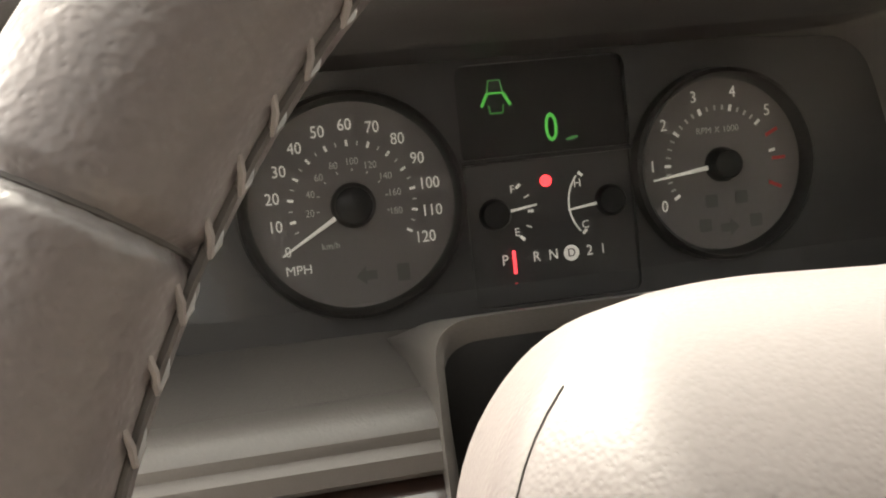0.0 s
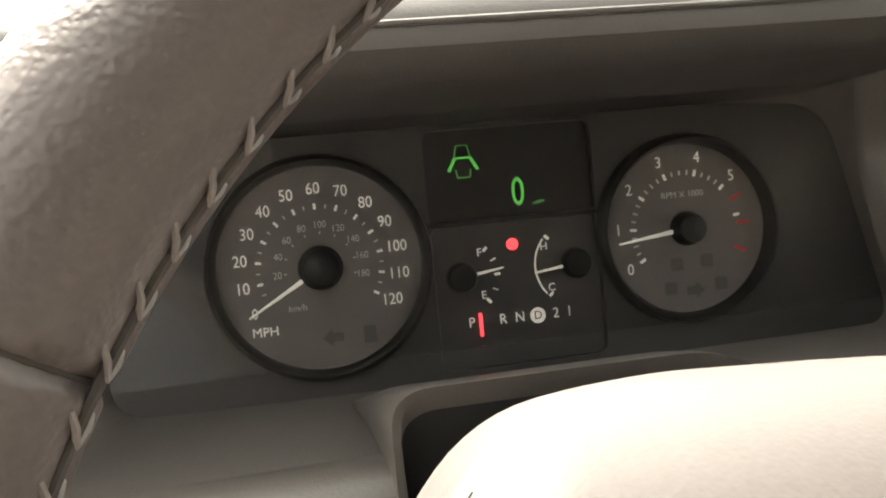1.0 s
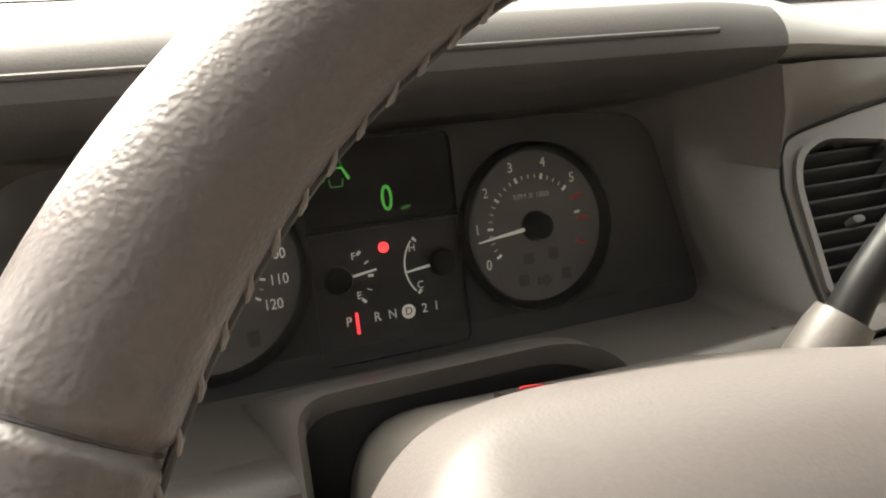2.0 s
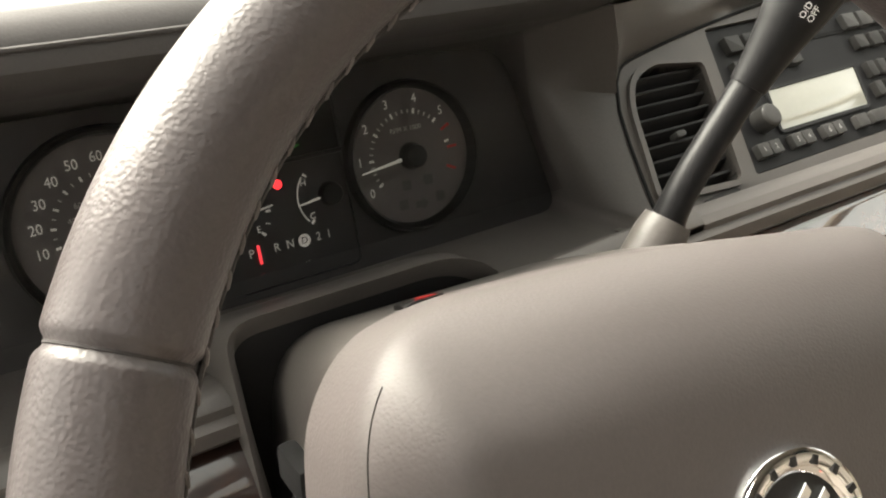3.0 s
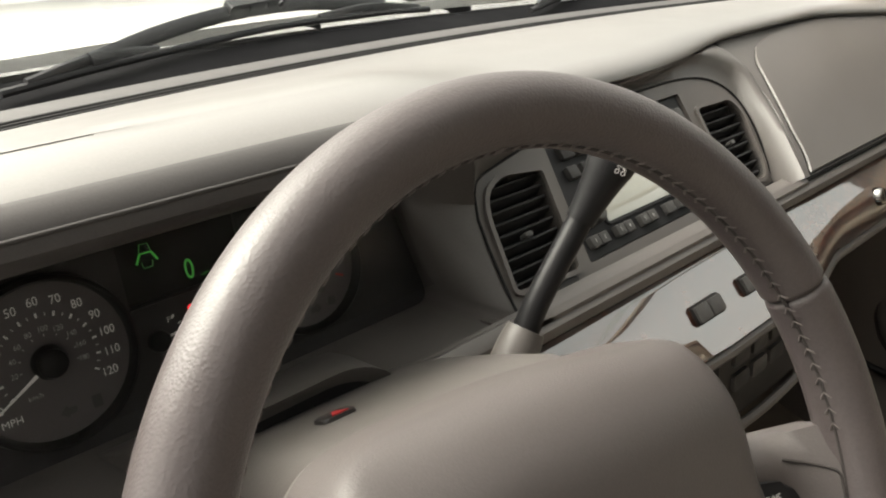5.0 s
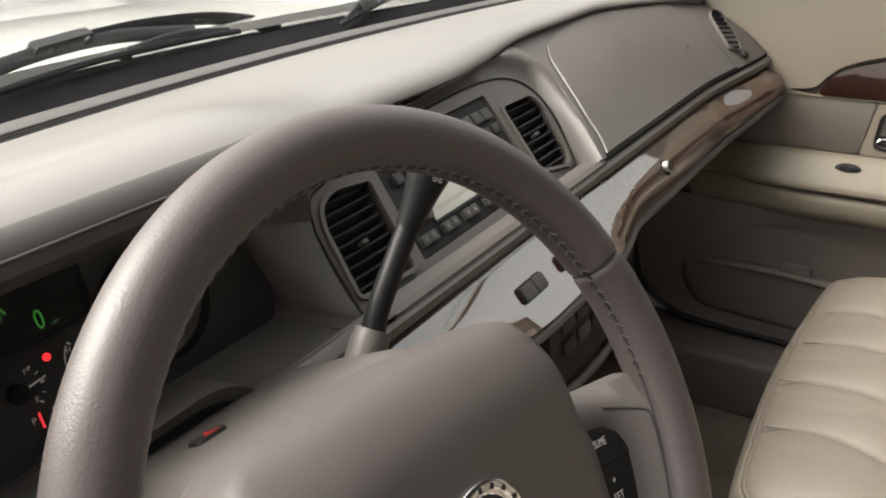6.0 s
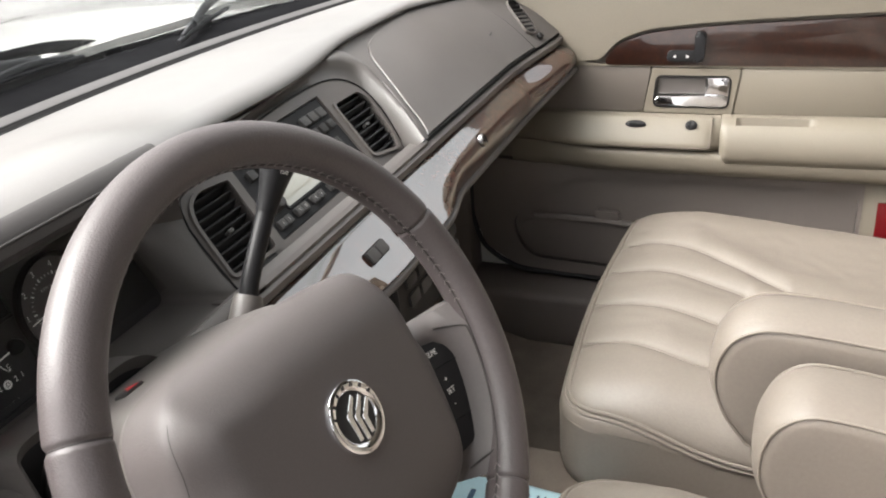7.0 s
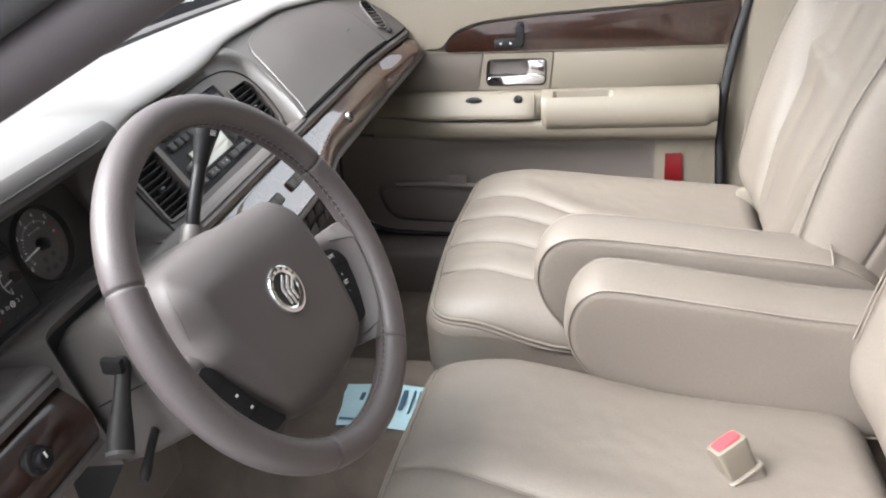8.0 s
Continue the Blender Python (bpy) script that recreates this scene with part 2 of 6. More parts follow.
def prism(outline, h0, h1, m=None, bevel=0.0, seg=2, both=False):
    bm = bmesh.new()
    low = [bm.verts.new((p[0], p[1], h0)) for p in outline]
    top = [bm.verts.new((p[0], p[1], h1)) for p in outline]
    k = len(outline)
    f_top = bm.faces.new(top)
    f_low = bm.faces.new(list(reversed(low)))
    for i in range(k):
        bm.faces.new((low[i], low[(i + 1) % k], top[(i + 1) % k], top[i]))
    if bevel:
        edges = list(f_top.edges) + (list(f_low.edges) if both else [])
        bmesh.ops.bevel(bm, geom=edges, offset=bevel, segments=seg, profile=0.5, affect="EDGES", clamp_overlap=True)
    if m:
        bmesh.ops.transform(bm, matrix=m, verts=bm.verts)
    return bm


def plate(outer, holes, h0, h1, m=None):
    """A plate with openings through it."""
    bm = bmesh.new()
    for ring in (outer, *holes):
        vs = [bm.verts.new((p[0], p[1], h1)) for p in ring]
        for i in range(len(vs)):
            bm.edges.new((vs[i - 1], vs[i]))
    bmesh.ops.triangle_fill(bm, edges=bm.edges[:], use_beauty=True, use_dissolve=False)
    made = bmesh.ops.extrude_face_region(bm, geom=bm.faces[:])
    bmesh.ops.translate(bm, verts=[g for g in made["geom"] if isinstance(g, bmesh.types.BMVert)], vec=(0, 0, h0 - h1))
    if m:
        bmesh.ops.transform(bm, matrix=m, verts=bm.verts)
    return bm


def loft(rings, closed=False, cap=False, bm=None):
    bm = bm or bmesh.new()
    rows = [[bm.verts.new(p) for p in r] for r in rings]
    k = len(rings[0])
    for a, b in zip(rows, rows[1:]):
        for i in range(k if closed else k - 1):
            j = (i + 1) % k
            bm.faces.new((a[i], a[j], b[j], b[i]))
    if cap:
        bm.faces.new(rows[0])
        bm.faces.new(list(reversed(rows[-1])))
    return bm


def shell(rings, thick, way, closed=False):
    """A lofted sheet with thickness along way."""
    d = Vector(way) * thick
    bm = bmesh.new()
    a = [[bm.verts.new(p) for p in r] for r in rings]
    b = [[bm.verts.new(Vector(p) + d) for p in r] for r in rings]
    nr, k = len(rings), len(rings[0])
    for g in (a, b):
        for i in range(nr - 1):
            for j in range(k if closed else k - 1):
                q = (j + 1) % k
                bm.faces.new((g[i][j], g[i][q], g[i + 1][q], g[i + 1][j]))
    for i in (0, nr - 1):
        for j in range(k if closed else k - 1):
            q = (j + 1) % k
            bm.faces.new((a[i][j], a[i][q], b[i][q], b[i][j]))
    if not closed:
        for j in (0, k - 1):
            for i in range(nr - 1):
                bm.faces.new((a[i][j], a[i + 1][j], b[i + 1][j], b[i][j]))
    return bm


def tube(points, radius, n=10, closed=False, flat=1.0, side=None, bm=None):
    """A round rod along points. radius: one or one for each point; flat squeezes it along its second axis."""
    pts = [Vector(p) for p in points]
    k = len(pts)
    rings = []
    ref = Vector(side) if side else None
    for i, p in enumerate(pts):
        a = pts[i - 1] if (closed or i) else p
        b = pts[(i + 1) % k] if (closed or i < k - 1) else p
        t = (b - a).normalized()
        if ref is None:
            ref = t.orthogonal()
        x = (ref - t * ref.dot(t)).normalized()
        if not side:
            ref = x
        y = t.cross(x)
        r = radius[i] if isinstance(radius, (list, tuple)) else radius
        rings.append([p + r * (math.cos(q) * x + flat * math.sin(q) * y) for q in (2 * math.pi * j / n for j in range(n))])
    if closed:
        rings.append(rings[0])
        bm = loft(rings, True, bm=bm)
        bmesh.ops.remove_doubles(bm, verts=bm.verts, dist=1e-6)
        return bm
    return loft(rings, True, True, bm=bm)


def curve_through(pts, n=8):
    """Points along a smooth line through pts."""
    p = [Vector(q) for q in pts]
    p = [2 * p[0] - p[1], *p, 2 * p[-1] - p[-2]]
    out = []
    for i in range(1, len(p) - 2):
        for j in range(n):
            t = j / n
            out.append(0.5 * (2 * p[i] + (p[i + 1] - p[i - 1]) * t + (2 * p[i - 1] - 5 * p[i] + 4 * p[i + 1] - p[i + 2]) * t * t + (3 * p[i] - p[i - 1] - 3 * p[i + 1] + p[i + 2]) * t ** 3))
    return out + [p[-2]]


def box(x0, y0, z0, x1, y1, z1, bevel=0.0, seg=2, m=None):
    bm = bmesh.new()
    bmesh.ops.create_cube(bm, size=1.0, matrix=Matrix.Translation(((x0 + x1) / 2, (y0 + y1) / 2, (z0 + z1) / 2)) @ Matrix.Diagonal((abs(x1 - x0), abs(y1 - y0), abs(z1 - z0), 1)))
    if bevel:
        bmesh.ops.bevel(bm, geom=bm.edges[:], offset=bevel, segments=seg, profile=0.5, affect="EDGES", clamp_overlap=True)
    if m:
        bmesh.ops.transform(bm, matrix=m, verts=bm.verts)
    return bm


def pillow(half, r, cuts, shape, m=None):
    """A box with corners rounded by r, finely divided, each point then moved by shape(p, normal)."""
    bm = bmesh.new()
    bmesh.ops.create_cube(bm, size=2.0)
    bmesh.ops.subdivide_edges(bm, edges=bm.edges[:], cuts=cuts, use_grid_fill=True)
    h = Vector(half)
    for v in bm.verts:
        p = Vector((v.co.x * h.x, v.co.y * h.y, v.co.z * h.z))
        core = Vector([max(-(a - r), min(a - r, b)) for a, b in zip(h, p)])
        d = p - core
        nrm = d.normalized() if d.length > 1e-9 else Vector((0, 0, 1))
        v.co = shape(core + nrm * r, nrm)
    if m:
        bmesh.ops.transform(bm, matrix=m, verts=bm.verts)
    return bm


def disc(cx, cy, r, n=48):
    return [(cx + r * math.cos(2 * math.pi * i / n), cy + r * math.sin(2 * math.pi * i / n)) for i in range(n)]


def smooth(a, b, t):
    t = max(0.0, min(1.0, (t - a) / (b - a)))
    return t * t * (3 - 2 * t)


WORDS = {}


def make_words(words):
    made = []
    for w in words:
        cu = bpy.data.curves.new("word", "FONT")
        cu.body = w
        cu.size = 1.0
        cu.align_x, cu.align_y = "CENTER", "CENTER"
        cu.extrude = 0.01
        cu.resolution_u = 3
        made.append((w, new("word", cu)))
    dg = bpy.context.evaluated_depsgraph_get()
    for w, ob in made:
        WORDS[w] = bpy.data.meshes.new_from_object(ob.evaluated_get(dg))
    for w, ob in made:
        bpy.data.objects.remove(ob)


make_words([str(v) for v in range(0, 190, 10)] + ["1", "2", "3", "4", "5", "6", "MPH", "km/h", "RPM X 1000", "F", "E", "H", "C", "P", "R", "N", "D", "O/D", "OFF", "RESUME", "SET", "+", "-"])


def word(text, size, m, squeeze=1.0):
    """Letters standing size high in the plane of m."""
    bm = bmesh.new()
    bm.from_mesh(WORDS[text])
    s = size / 0.7
    bmesh.ops.transform(bm, matrix=m @ Matrix.Diagonal((s * squeeze, s, min(s, 0.02), 1)), verts=bm.verts)
    return bm


def shift(m, u, v, h=0.0, turn=0.0):
    return m @ pose(u, v, h, 0, 0, turn)


# ---- cabin shell: floor, roof, windows, ground ----
ground = thing("ground", "pale grey worn concrete ground of a car lot", "ground", (0, 0, -0.45), kind="structure")
part("concrete", box(-400, -400, -0.6, 400, 400, -0.45), M_CONCRETE, ground)

# unseen wall, added only to block light from the left rear
blocker = thing("wall_blocker", "unseen grey wall added to block light beside the car", "wall", (-1.8, -3, -0.45), kind="structure")
part("wall", box(-2.0, -7.5, -0.5, -1.7, -0.4, 2.6, 0.01), M_WALL, blocker)

carpet = thing("floor", "taupe carpeted car floor with a raised centre tunnel", "floor", (0.43, 0, 0.05), kind="structure")
rings = []
for i in range(15):
    y = -1.3 + i * 0.15
    rise = 0.42 * smooth(0.42, 0.8, y)
    row = []
    for j in range(49):
        x = -0.30 + 1.5 * j / 48
        hump = 0.19 * (1 - smooth(0.1, 0.2, abs(x - 0.43)))
        sill = 0.06 * (smooth(1.05, 1.18, x) + smooth(-0.16, -0.29, x))
        row.append((x, y, max(0.08 + hump + sill, 0.08 + rise) + 0.003 * noise.noise((x * 9, y * 9, 1))))
    rings.append(row)
part("carpet", shell(rings, 0.03, (0, 0, -1)), M_CARPET, carpet, "taupe cut-pile carpet")

roof = thing("ceiling", "beige cloth headliner under the car roof", "ceiling", (0.43, -0.5, 1.27), kind="structure")
rings = [[(0.43 + (0.62 - 0.03 * f) * s, -1.36 + (1.42 - 0.27 * s * s) * f, 1.27 + 0.05 * (1 - s * s) - 0.05 * ((f - 0.55) / 0.5) ** 2) for s in (k / 8 - 1 for k in range(17))] for f in (j / 8 for j in range(9))]
part("headliner", shell(rings, 0.04, (0, 0, 1)), M_HEAD, roof)

back = thing("wall_rear", "beige rear bulkhead and parcel shelf of the cabin", "wall", (0.43, -1.75, 0.5), kind="structure")
part("bulkhead", box(-0.3, -1.8, 0.05, 1.16, -1.72, 0.85, 0.01), M_BEIGEP, back)
part("parcel_shelf", box(-0.3, -1.75, 0.82, 1.16, -1.5, 0.86, 0.01), M_TAUPED, back)
screen = thing("window_2", "rear window glass", "window", (0.43, -1.6, 1.05), kind="structure")
part("pane", shell([[(-0.15, -1.72, 0.87), (0.43, -1.76, 0.87), (1.01, -1.72, 0.87)], [(-0.1, -1.34, 1.24), (0.43, -1.36, 1.27), (0.96, -1.34, 1.24)]], 0.004, (0, 0, 1)), M_DIMPANE, screen).visible_shadow = False


def cowl_y(x):
    return 0.69 - 0.03 * ((x - 0.45) / 0.42) ** 2


def glass_y(x):
    return 0.83 - 0.035 * ((x - 0.45) / 0.42) ** 2


wind = thing("window_1", "clear windscreen glass over the dashboard", "window", (0.43, 0.8, 0.8), kind="structure")
xs = [-0.27 + 1.42 * i / 16 for i in range(17)]
rings = []
for k in range(7):
    f = k / 6
    rings.append([(0.43 + (x - 0.43) * (1 - 0.17 * f), glass_y(x) + 0.02 - f * (0.86 + 0.12 * ((x - 0.43) / 0.7) ** 2), 0.78 + 0.47 * f + 0.03 * math.sin(f * math.pi)) for x in xs])
part("pane", shell(rings, 0.005, (0, 0.5, 0.8)), M_GLASSW, wind).visible_shadow = False


def pillar(name, side, label):
    ob = thing(name, label, "pillar trim", (side, 0.6, 0.8), kind="structure")
    s = 1 if side > 0.43 else -1
    pts = curve_through([(side + 0.01 * s, 0.68, 0.735), (side - 0.03 * s, 0.45, 0.855), (side - 0.08 * s, 0.2, 0.978), (side - 0.10 * s, -0.02, 1.09), (side - 0.12 * s, -0.28, 1.235)], 6)
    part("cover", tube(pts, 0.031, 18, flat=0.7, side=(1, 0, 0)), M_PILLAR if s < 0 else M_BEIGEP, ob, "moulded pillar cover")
    part("welt", tube([p + Vector((0.020 * s, -0.008, 0.016)) for p in pts], 0.0035, 8), M_TAUPEL, ob, "pale welt along the pillar cover")
    part("rubber_seal", tube([p + Vector((0.032 * s, -0.004, 0.024)) for p in pts], 0.011, 10), M_RUBBER, ob)
    part("door_frame_lip", tube([p + Vector((0.045 * s, 0.004, 0.036)) for p in pts], 0.008, 10), M_DARKCHROME, ob, "dull metal lip of the door opening")
    return ob


pillar("trim_pillar_1", -0.29, "dark taupe windscreen pillar trim on the open door side")
pillar("trim_pillar_2", 1.16, "beige windscreen pillar trim on the closed door side")

rail = thing("trim_roof_rail", "beige roof rail above the closed door", "roof trim", (1.07, -0.5, 1.25), kind="structure")
part("rail", tube(curve_through([(1.05, -0.25, 1.25), (1.06, -0.6, 1.27), (1.04, -1.4, 1.23)], 6), 0.035, 10), M_BEIGEP, rail)
rail = thing("trim_roof_rail_2", "beige roof rail above the open door", "roof trim", (-0.19, -0.5, 1.25), kind="structure")
part("rail", tube(curve_through([(-0.18, -0.25, 1.25), (-0.2, -0.6, 1.27), (-0.17, -1.4, 1.23)], 6), 0.035, 10), M_BEIGEP, rail)
post = thing("trim_door_post", "beige centre door post behind the front seats", "pillar trim", (1.18, -0.5, 0.4), kind="structure")
part("cover", shell([[(1.178 - 0.09 * k * k, -0.362 - 0.03 * k, 0.12 + 1.13 * k), (1.13 - 0.09 * k * k, -0.46 - 0.02 * k, 0.12 + 1.13 * k), (1.13 - 0.09 * k * k, -0.58, 0.12 + 1.13 * k), (1.165 - 0.09 * k * k, -0.62, 0.12 + 1.13 * k)] for k in (0, 0.3, 0.55, 0.8, 1)], 0.05, (1, 0, 0)), M_BEIGEP, post)
part("rubber_seal", tube(curve_through([(1.158, -0.378, 0.13), (1.150, -0.374, 0.32), (1.140, -0.362, 0.5), (1.142, -0.378, 0.64), (1.14, -0.402, 0.76), (1.1, -0.43, 1.0), (1.05, -0.45, 1.25)], 6), 0.009, 10), M_RUBBER, post, "black rubber door seal")
def quarter(ob, x, s):
    """Rear quarter: sail panel, and before it an unseen door window darkened to cut light."""
    part("sail_panel", loft([[(x, -1.74, 0.83), (x, -1.05, 0.83), (x + 0.03 * s, -1.05, 0.83), (x + 0.03 * s, -1.74, 0.83)], [(x - 0.1 * s, -1.4, 1.26), (x - 0.1 * s, -1.0, 1.27), (x - 0.07 * s, -1.0, 1.27), (x - 0.07 * s, -1.4, 1.26)]], True, True), M_BEIGEP, ob)
    part("darkened_pane", loft([[(x + 0.01 * s, -1.06, 0.83), (x + 0.01 * s, -0.6, 0.83), (x + 0.014 * s, -0.6, 0.83), (x + 0.014 * s, -1.06, 0.83)], [(x - 0.09 * s, -1.01, 1.27), (x - 0.09 * s, -0.6, 1.27), (x - 0.086 * s, -0.6, 1.27), (x - 0.086 * s, -1.01, 1.27)]], True, True), M_DIMPANE, ob, "unseen rear door glass darkened to cut light")


rear_door = thing("wall_side", "beige rear door and side wall behind the front seat", "wall", (1.18, -1.0, 0.4), kind="structure")
part("side_panel", box(1.15, -1.75, 0.08, 1.2, -0.6, 0.84, 0.01), M_BEIGEP, rear_door)
quarter(rear_door, 1.175, 1)
near_wall = thing("wall_side_2", "beige rear door and post behind the driver seat", "wall", (-0.3, -1.0, 0.4), kind="structure")
part("side_panel", box(-0.34, -1.75, 0.08, -0.29, -0.62, 0.84, 0.01), M_BEIGEP, near_wall)
quarter(near_wall, -0.315, -1)
part("post", loft([[(-0.33 + 0.1 * k * k, -0.66, 0.1 + 1.15 * k), (-0.28 + 0.1 * k * k, -0.66, 0.1 + 1.15 * k), (-0.28 + 0.1 * k * k, -0.50, 0.1 + 1.15 * k), (-0.33 + 0.1 * k * k, -0.50, 0.1 + 1.15 * k)] for k in (0, 0.3, 0.55, 0.8, 1)], True, True), M_BEIGEP, near_wall)
far_sill = thing("trim_sill", "dark taupe door sill trim at the floor edge", "sill", (1.12, 0.2, 0.17), kind="structure")
part("sill", box(1.07, -0.5, 0.08, 1.2, 0.62, 0.196, 0.014, 3), M_TAUPED, far_sill)
kick = thing("trim_kick_panel", "dark taupe kick panel beside the footwell", "kick panel", (1.15, 0.55, 0.3), kind="structure")
part("panel", box(1.132, 0.494, 0.15, 1.2, 0.85, 0.64, 0.015), M_TAUPED, kick)
kick = thing("trim_kick_panel_2", "dark taupe kick panel at the open door", "kick panel", (-0.31, 0.6, 0.3), kind="structure")
part("panel", box(-0.335, 0.42, 0.08, -0.297, 0.85, 0.64, 0.015), M_TAUPED, kick)
fire = thing("wall_front", "dark carpeted firewall below the dashboard", "wall", (0.43, 0.82, 0.4), kind="structure")
part("board", box(-0.32, 0.8, 0.05, 1.2, 0.84, 0.74), M_CARPET, fire)

bonnet = thing("car_bonnet", "white painted car bonnet outside the windscreen", "car bonnet", (0.43, 1.2, 0.75), kind="structure")
rings = []
for i in range(13):
    y = 0.893 + 0.097 * i
    rings.append([(0.43 + 0.86 * s, y - 0.1 * s * s, 0.797 - 0.10 * (i / 12) ** 2 - 0.07 * s ** 4 + 0.012 * smooth(0.45, 0.6, abs(s))) for s in (k / 12 - 1 for k in range(25))])
part("panel", shell(rings, 0.012, (0, 0, -1)), M_PAINT, bonnet)
cowl = thing("cowl_grille", "black plastic cowl grille below the windscreen", "cowl grille", (0.43, 0.92, 0.78), kind="structure")
rings = [[(x, glass_y(x) + a, z) for x in [-0.42 + 1.7 * i / 24 for i in range(25)]] for a, z in ((0.03, 0.752), (0.06, 0.742), (0.12, 0.745), (0.19, 0.755))]
part("panel", shell(rings, 0.02, (0, 0, -1)), M_BLACKM, cowl)
rib = part("rib", box(-0.003, -0.03, 0, 0.003, 0.03, 0.006, 0.001, 1, Matrix.Translation((0.43, 0.92, 0.78))), M_BLACK, cowl)
for i in range(60):
    x = -0.35 + 1.5 * i / 59
    again(rib, Matrix.Translation((x - 0.43, glass_y(x) - glass_y(0.43) + 0.012, -0.034)))


def wiper(dx, dy, dz, label):
    """One wiper: rubber blade, a main yoke with two small ones under it, an adapter, and the arm down to its pivot."""
    d = Vector((dx, dy, dz))
    ob = thing("windscreen_wiper", label, "wiper", Vector((0.70, 0.915, 0.772)) + d, group="windscreen wipers")

    def line(*pts):
        return [p + d for p in curve_through(pts, 5)]

    part("blade", tube(line((0.02, 0.765, 0.789), (0.14, 0.808, 0.791), (0.34, 0.866, 0.793), (0.50, 0.88, 0.792), (0.60, 0.876, 0.789)), 0.0038, 8), M_RUBBER, ob, "black rubber wiper blade")
    yoke = part("yoke", tube(line((0.11, 0.80, 0.797), (0.19, 0.838, 0.806), (0.27, 0.866, 0.812), (0.34, 0.882, 0.814), (0.42, 0.888, 0.812), (0.53, 0.886, 0.799)), 0.0085, 10, flat=0.55, side=(0, 0, 1)), M_WIPER, ob, "grey metal yoke")
    for a, b in (((0.045, 0.775, 0.792), (0.19, 0.828, 0.794)), ((0.42, 0.876, 0.796), (0.585, 0.88, 0.792))):
        mid = (Vector(a) + Vector(b)) / 2 + Vector((0, 0.003, 0.007))
        part("small_yoke", tube(line(a, mid, b), 0.0048, 8, flat=0.6, side=(0, 0, 1)), M_WIPER, yoke)
    A = basis(Vector((0.335, 0.880, 0.817)) + d, (1, 0.2, 0.02), (0, -0.5, 0.85))
    ad = part("adapter", plate(fillet(rect(-0.042, -0.009, 0.045, 0.010), 0.005), [disc(-0.016, 0.001, 0.0052, 14), disc(0.013, 0.002, 0.0038, 14)], -0.006, 0.006, A), M_WIPER, ob, "grey adapter with two holes")
    part("clip", prism(disc(0.034, 0.002, 0.0055, 14), 0.005, 0.009, A, 0.0015), M_SATIN, ad)
    part("arm", tube(line((0.36, 0.885, 0.819), (0.46, 0.896, 0.818), (0.57, 0.906, 0.809), (0.65, 0.913, 0.793), (0.70, 0.915, 0.776)), [0.0065 + 0.0002 * k for k in range(21)], 10, flat=0.55, side=(0, 0, 1)), M_BLACK, ob)
    part("pivot", prism(disc(0, 0, 0.016, 20), 0, 0.03, Matrix.Translation(Vector((0.70, 0.915, 0.752)) + d), 0.005, 3), M_BLACK, ob, "black pivot cap")
    return ob


wiper(0.0, 0.0, 0.0, "black windscreen wiper resting on the cowl below the glass")
wiper(0.67, 0.01, 0.0, "black windscreen wiper resting beside the other one")

# ---- dashboard ----
dash = thing("dashboard", "taupe vinyl dashboard with dark burl wood trim", "dashboard", (0.43, 0.6, 0.6))


def end(x):
    return smooth(0.97, 1.14, x)


def groove(x):
    k = smooth(-0.06, 0.19, x)
    return 0.373 - 0.03 * k - 0.045 * end(x), 0.652 + 0.028 * k + 0.022 * end(x)


def brow(x):
    return 0.40 + 0.066 * smooth(0.14, 0.36, x) + 0.034 * smooth(0.45, 0.75, x) - 0.095 * smooth(0.92, 1.13, x) + 0.03 * smooth(-0.16, -0.28, x)


def crest(x):
    return 0.829 - 0.029 * smooth(0.14, 0.36, x) - 0.010 * smooth(1.04, 1.15, x) - 0.07 * smooth(-0.17, -0.26, x)


def pad_lip(x):
    return 0.037 - 0.016 * smooth(0.14, 0.33, x) - 0.007 * smooth(0.58, 0.7, x)


def row_top(x):
    yc, yb, c, q = cowl_y(x), brow(x), crest(x), pad_lip(x)
    pts = [(yc + 0.002, 0.775), (yc, 0.788), (yc - 0.012, 0.7925)]
    for f in (0.15, 0.3, 0.45, 0.6, 0.74):
        pts.append((yc + (yb - yc) * f, 0.7925 + (c - 0.7925) * smooth(0, 0.85, f) + 0.003 * math.sin(math.pi * f)))
    run = min(0.065, 1.8 * q)
    pts += [(yb + run * (1 - math.sin(a)), c - 0.72 * q * (1 - math.cos(a))) for a in (k * math.pi / 18 for k in range(10))]
    pts += [(yb + 0.1 * q, c - 0.86 * q), (yb + 0.3 * q, c - q), (yb + 0.3 * q + 0.008, c - q - 0.003)]
    return [(x, y, z) for y, z in pts]


xs = [-0.29 + 1.44 * i / 60 for i in range(61)]
part("top_pad", shell([row_top(x) for x in xs], 0.003, (0, 0.8, -0.6)), M_DASHLIT, dash, "taupe vinyl top pad, coloured paler for the light on it")
rings = [[(x, y, z) for y, z in ((cowl_y(x) + 0.062, 0.770), (cowl_y(x) + 0.060, 0.786), (cowl_y(x) + 0.054, 0.789), (cowl_y(x) + 0.0235, 0.789), (cowl_y(x) + 0.021, 0.780))] for x in xs]
part("rear_strip", shell(rings, 0.01, (0, 0, -1)), M_HOOD, dash, "dark strip between the ridges and the windscreen")
rings = [[(x, y, z) for y, z in ((glass_y(x) + 0.03, 0.784), (glass_y(x) - 0.004, 0.782), (cowl_y(x) + 0.066, 0.776), (cowl_y(x) + 0.056, 0.774), (cowl_y(x) - 0.004, 0.776))] for x in xs]
part("defroster_strip", shell(rings, 0.012, (0, 0, -1)), M_FRIT, dash, "black defroster outlet strip along the windscreen")
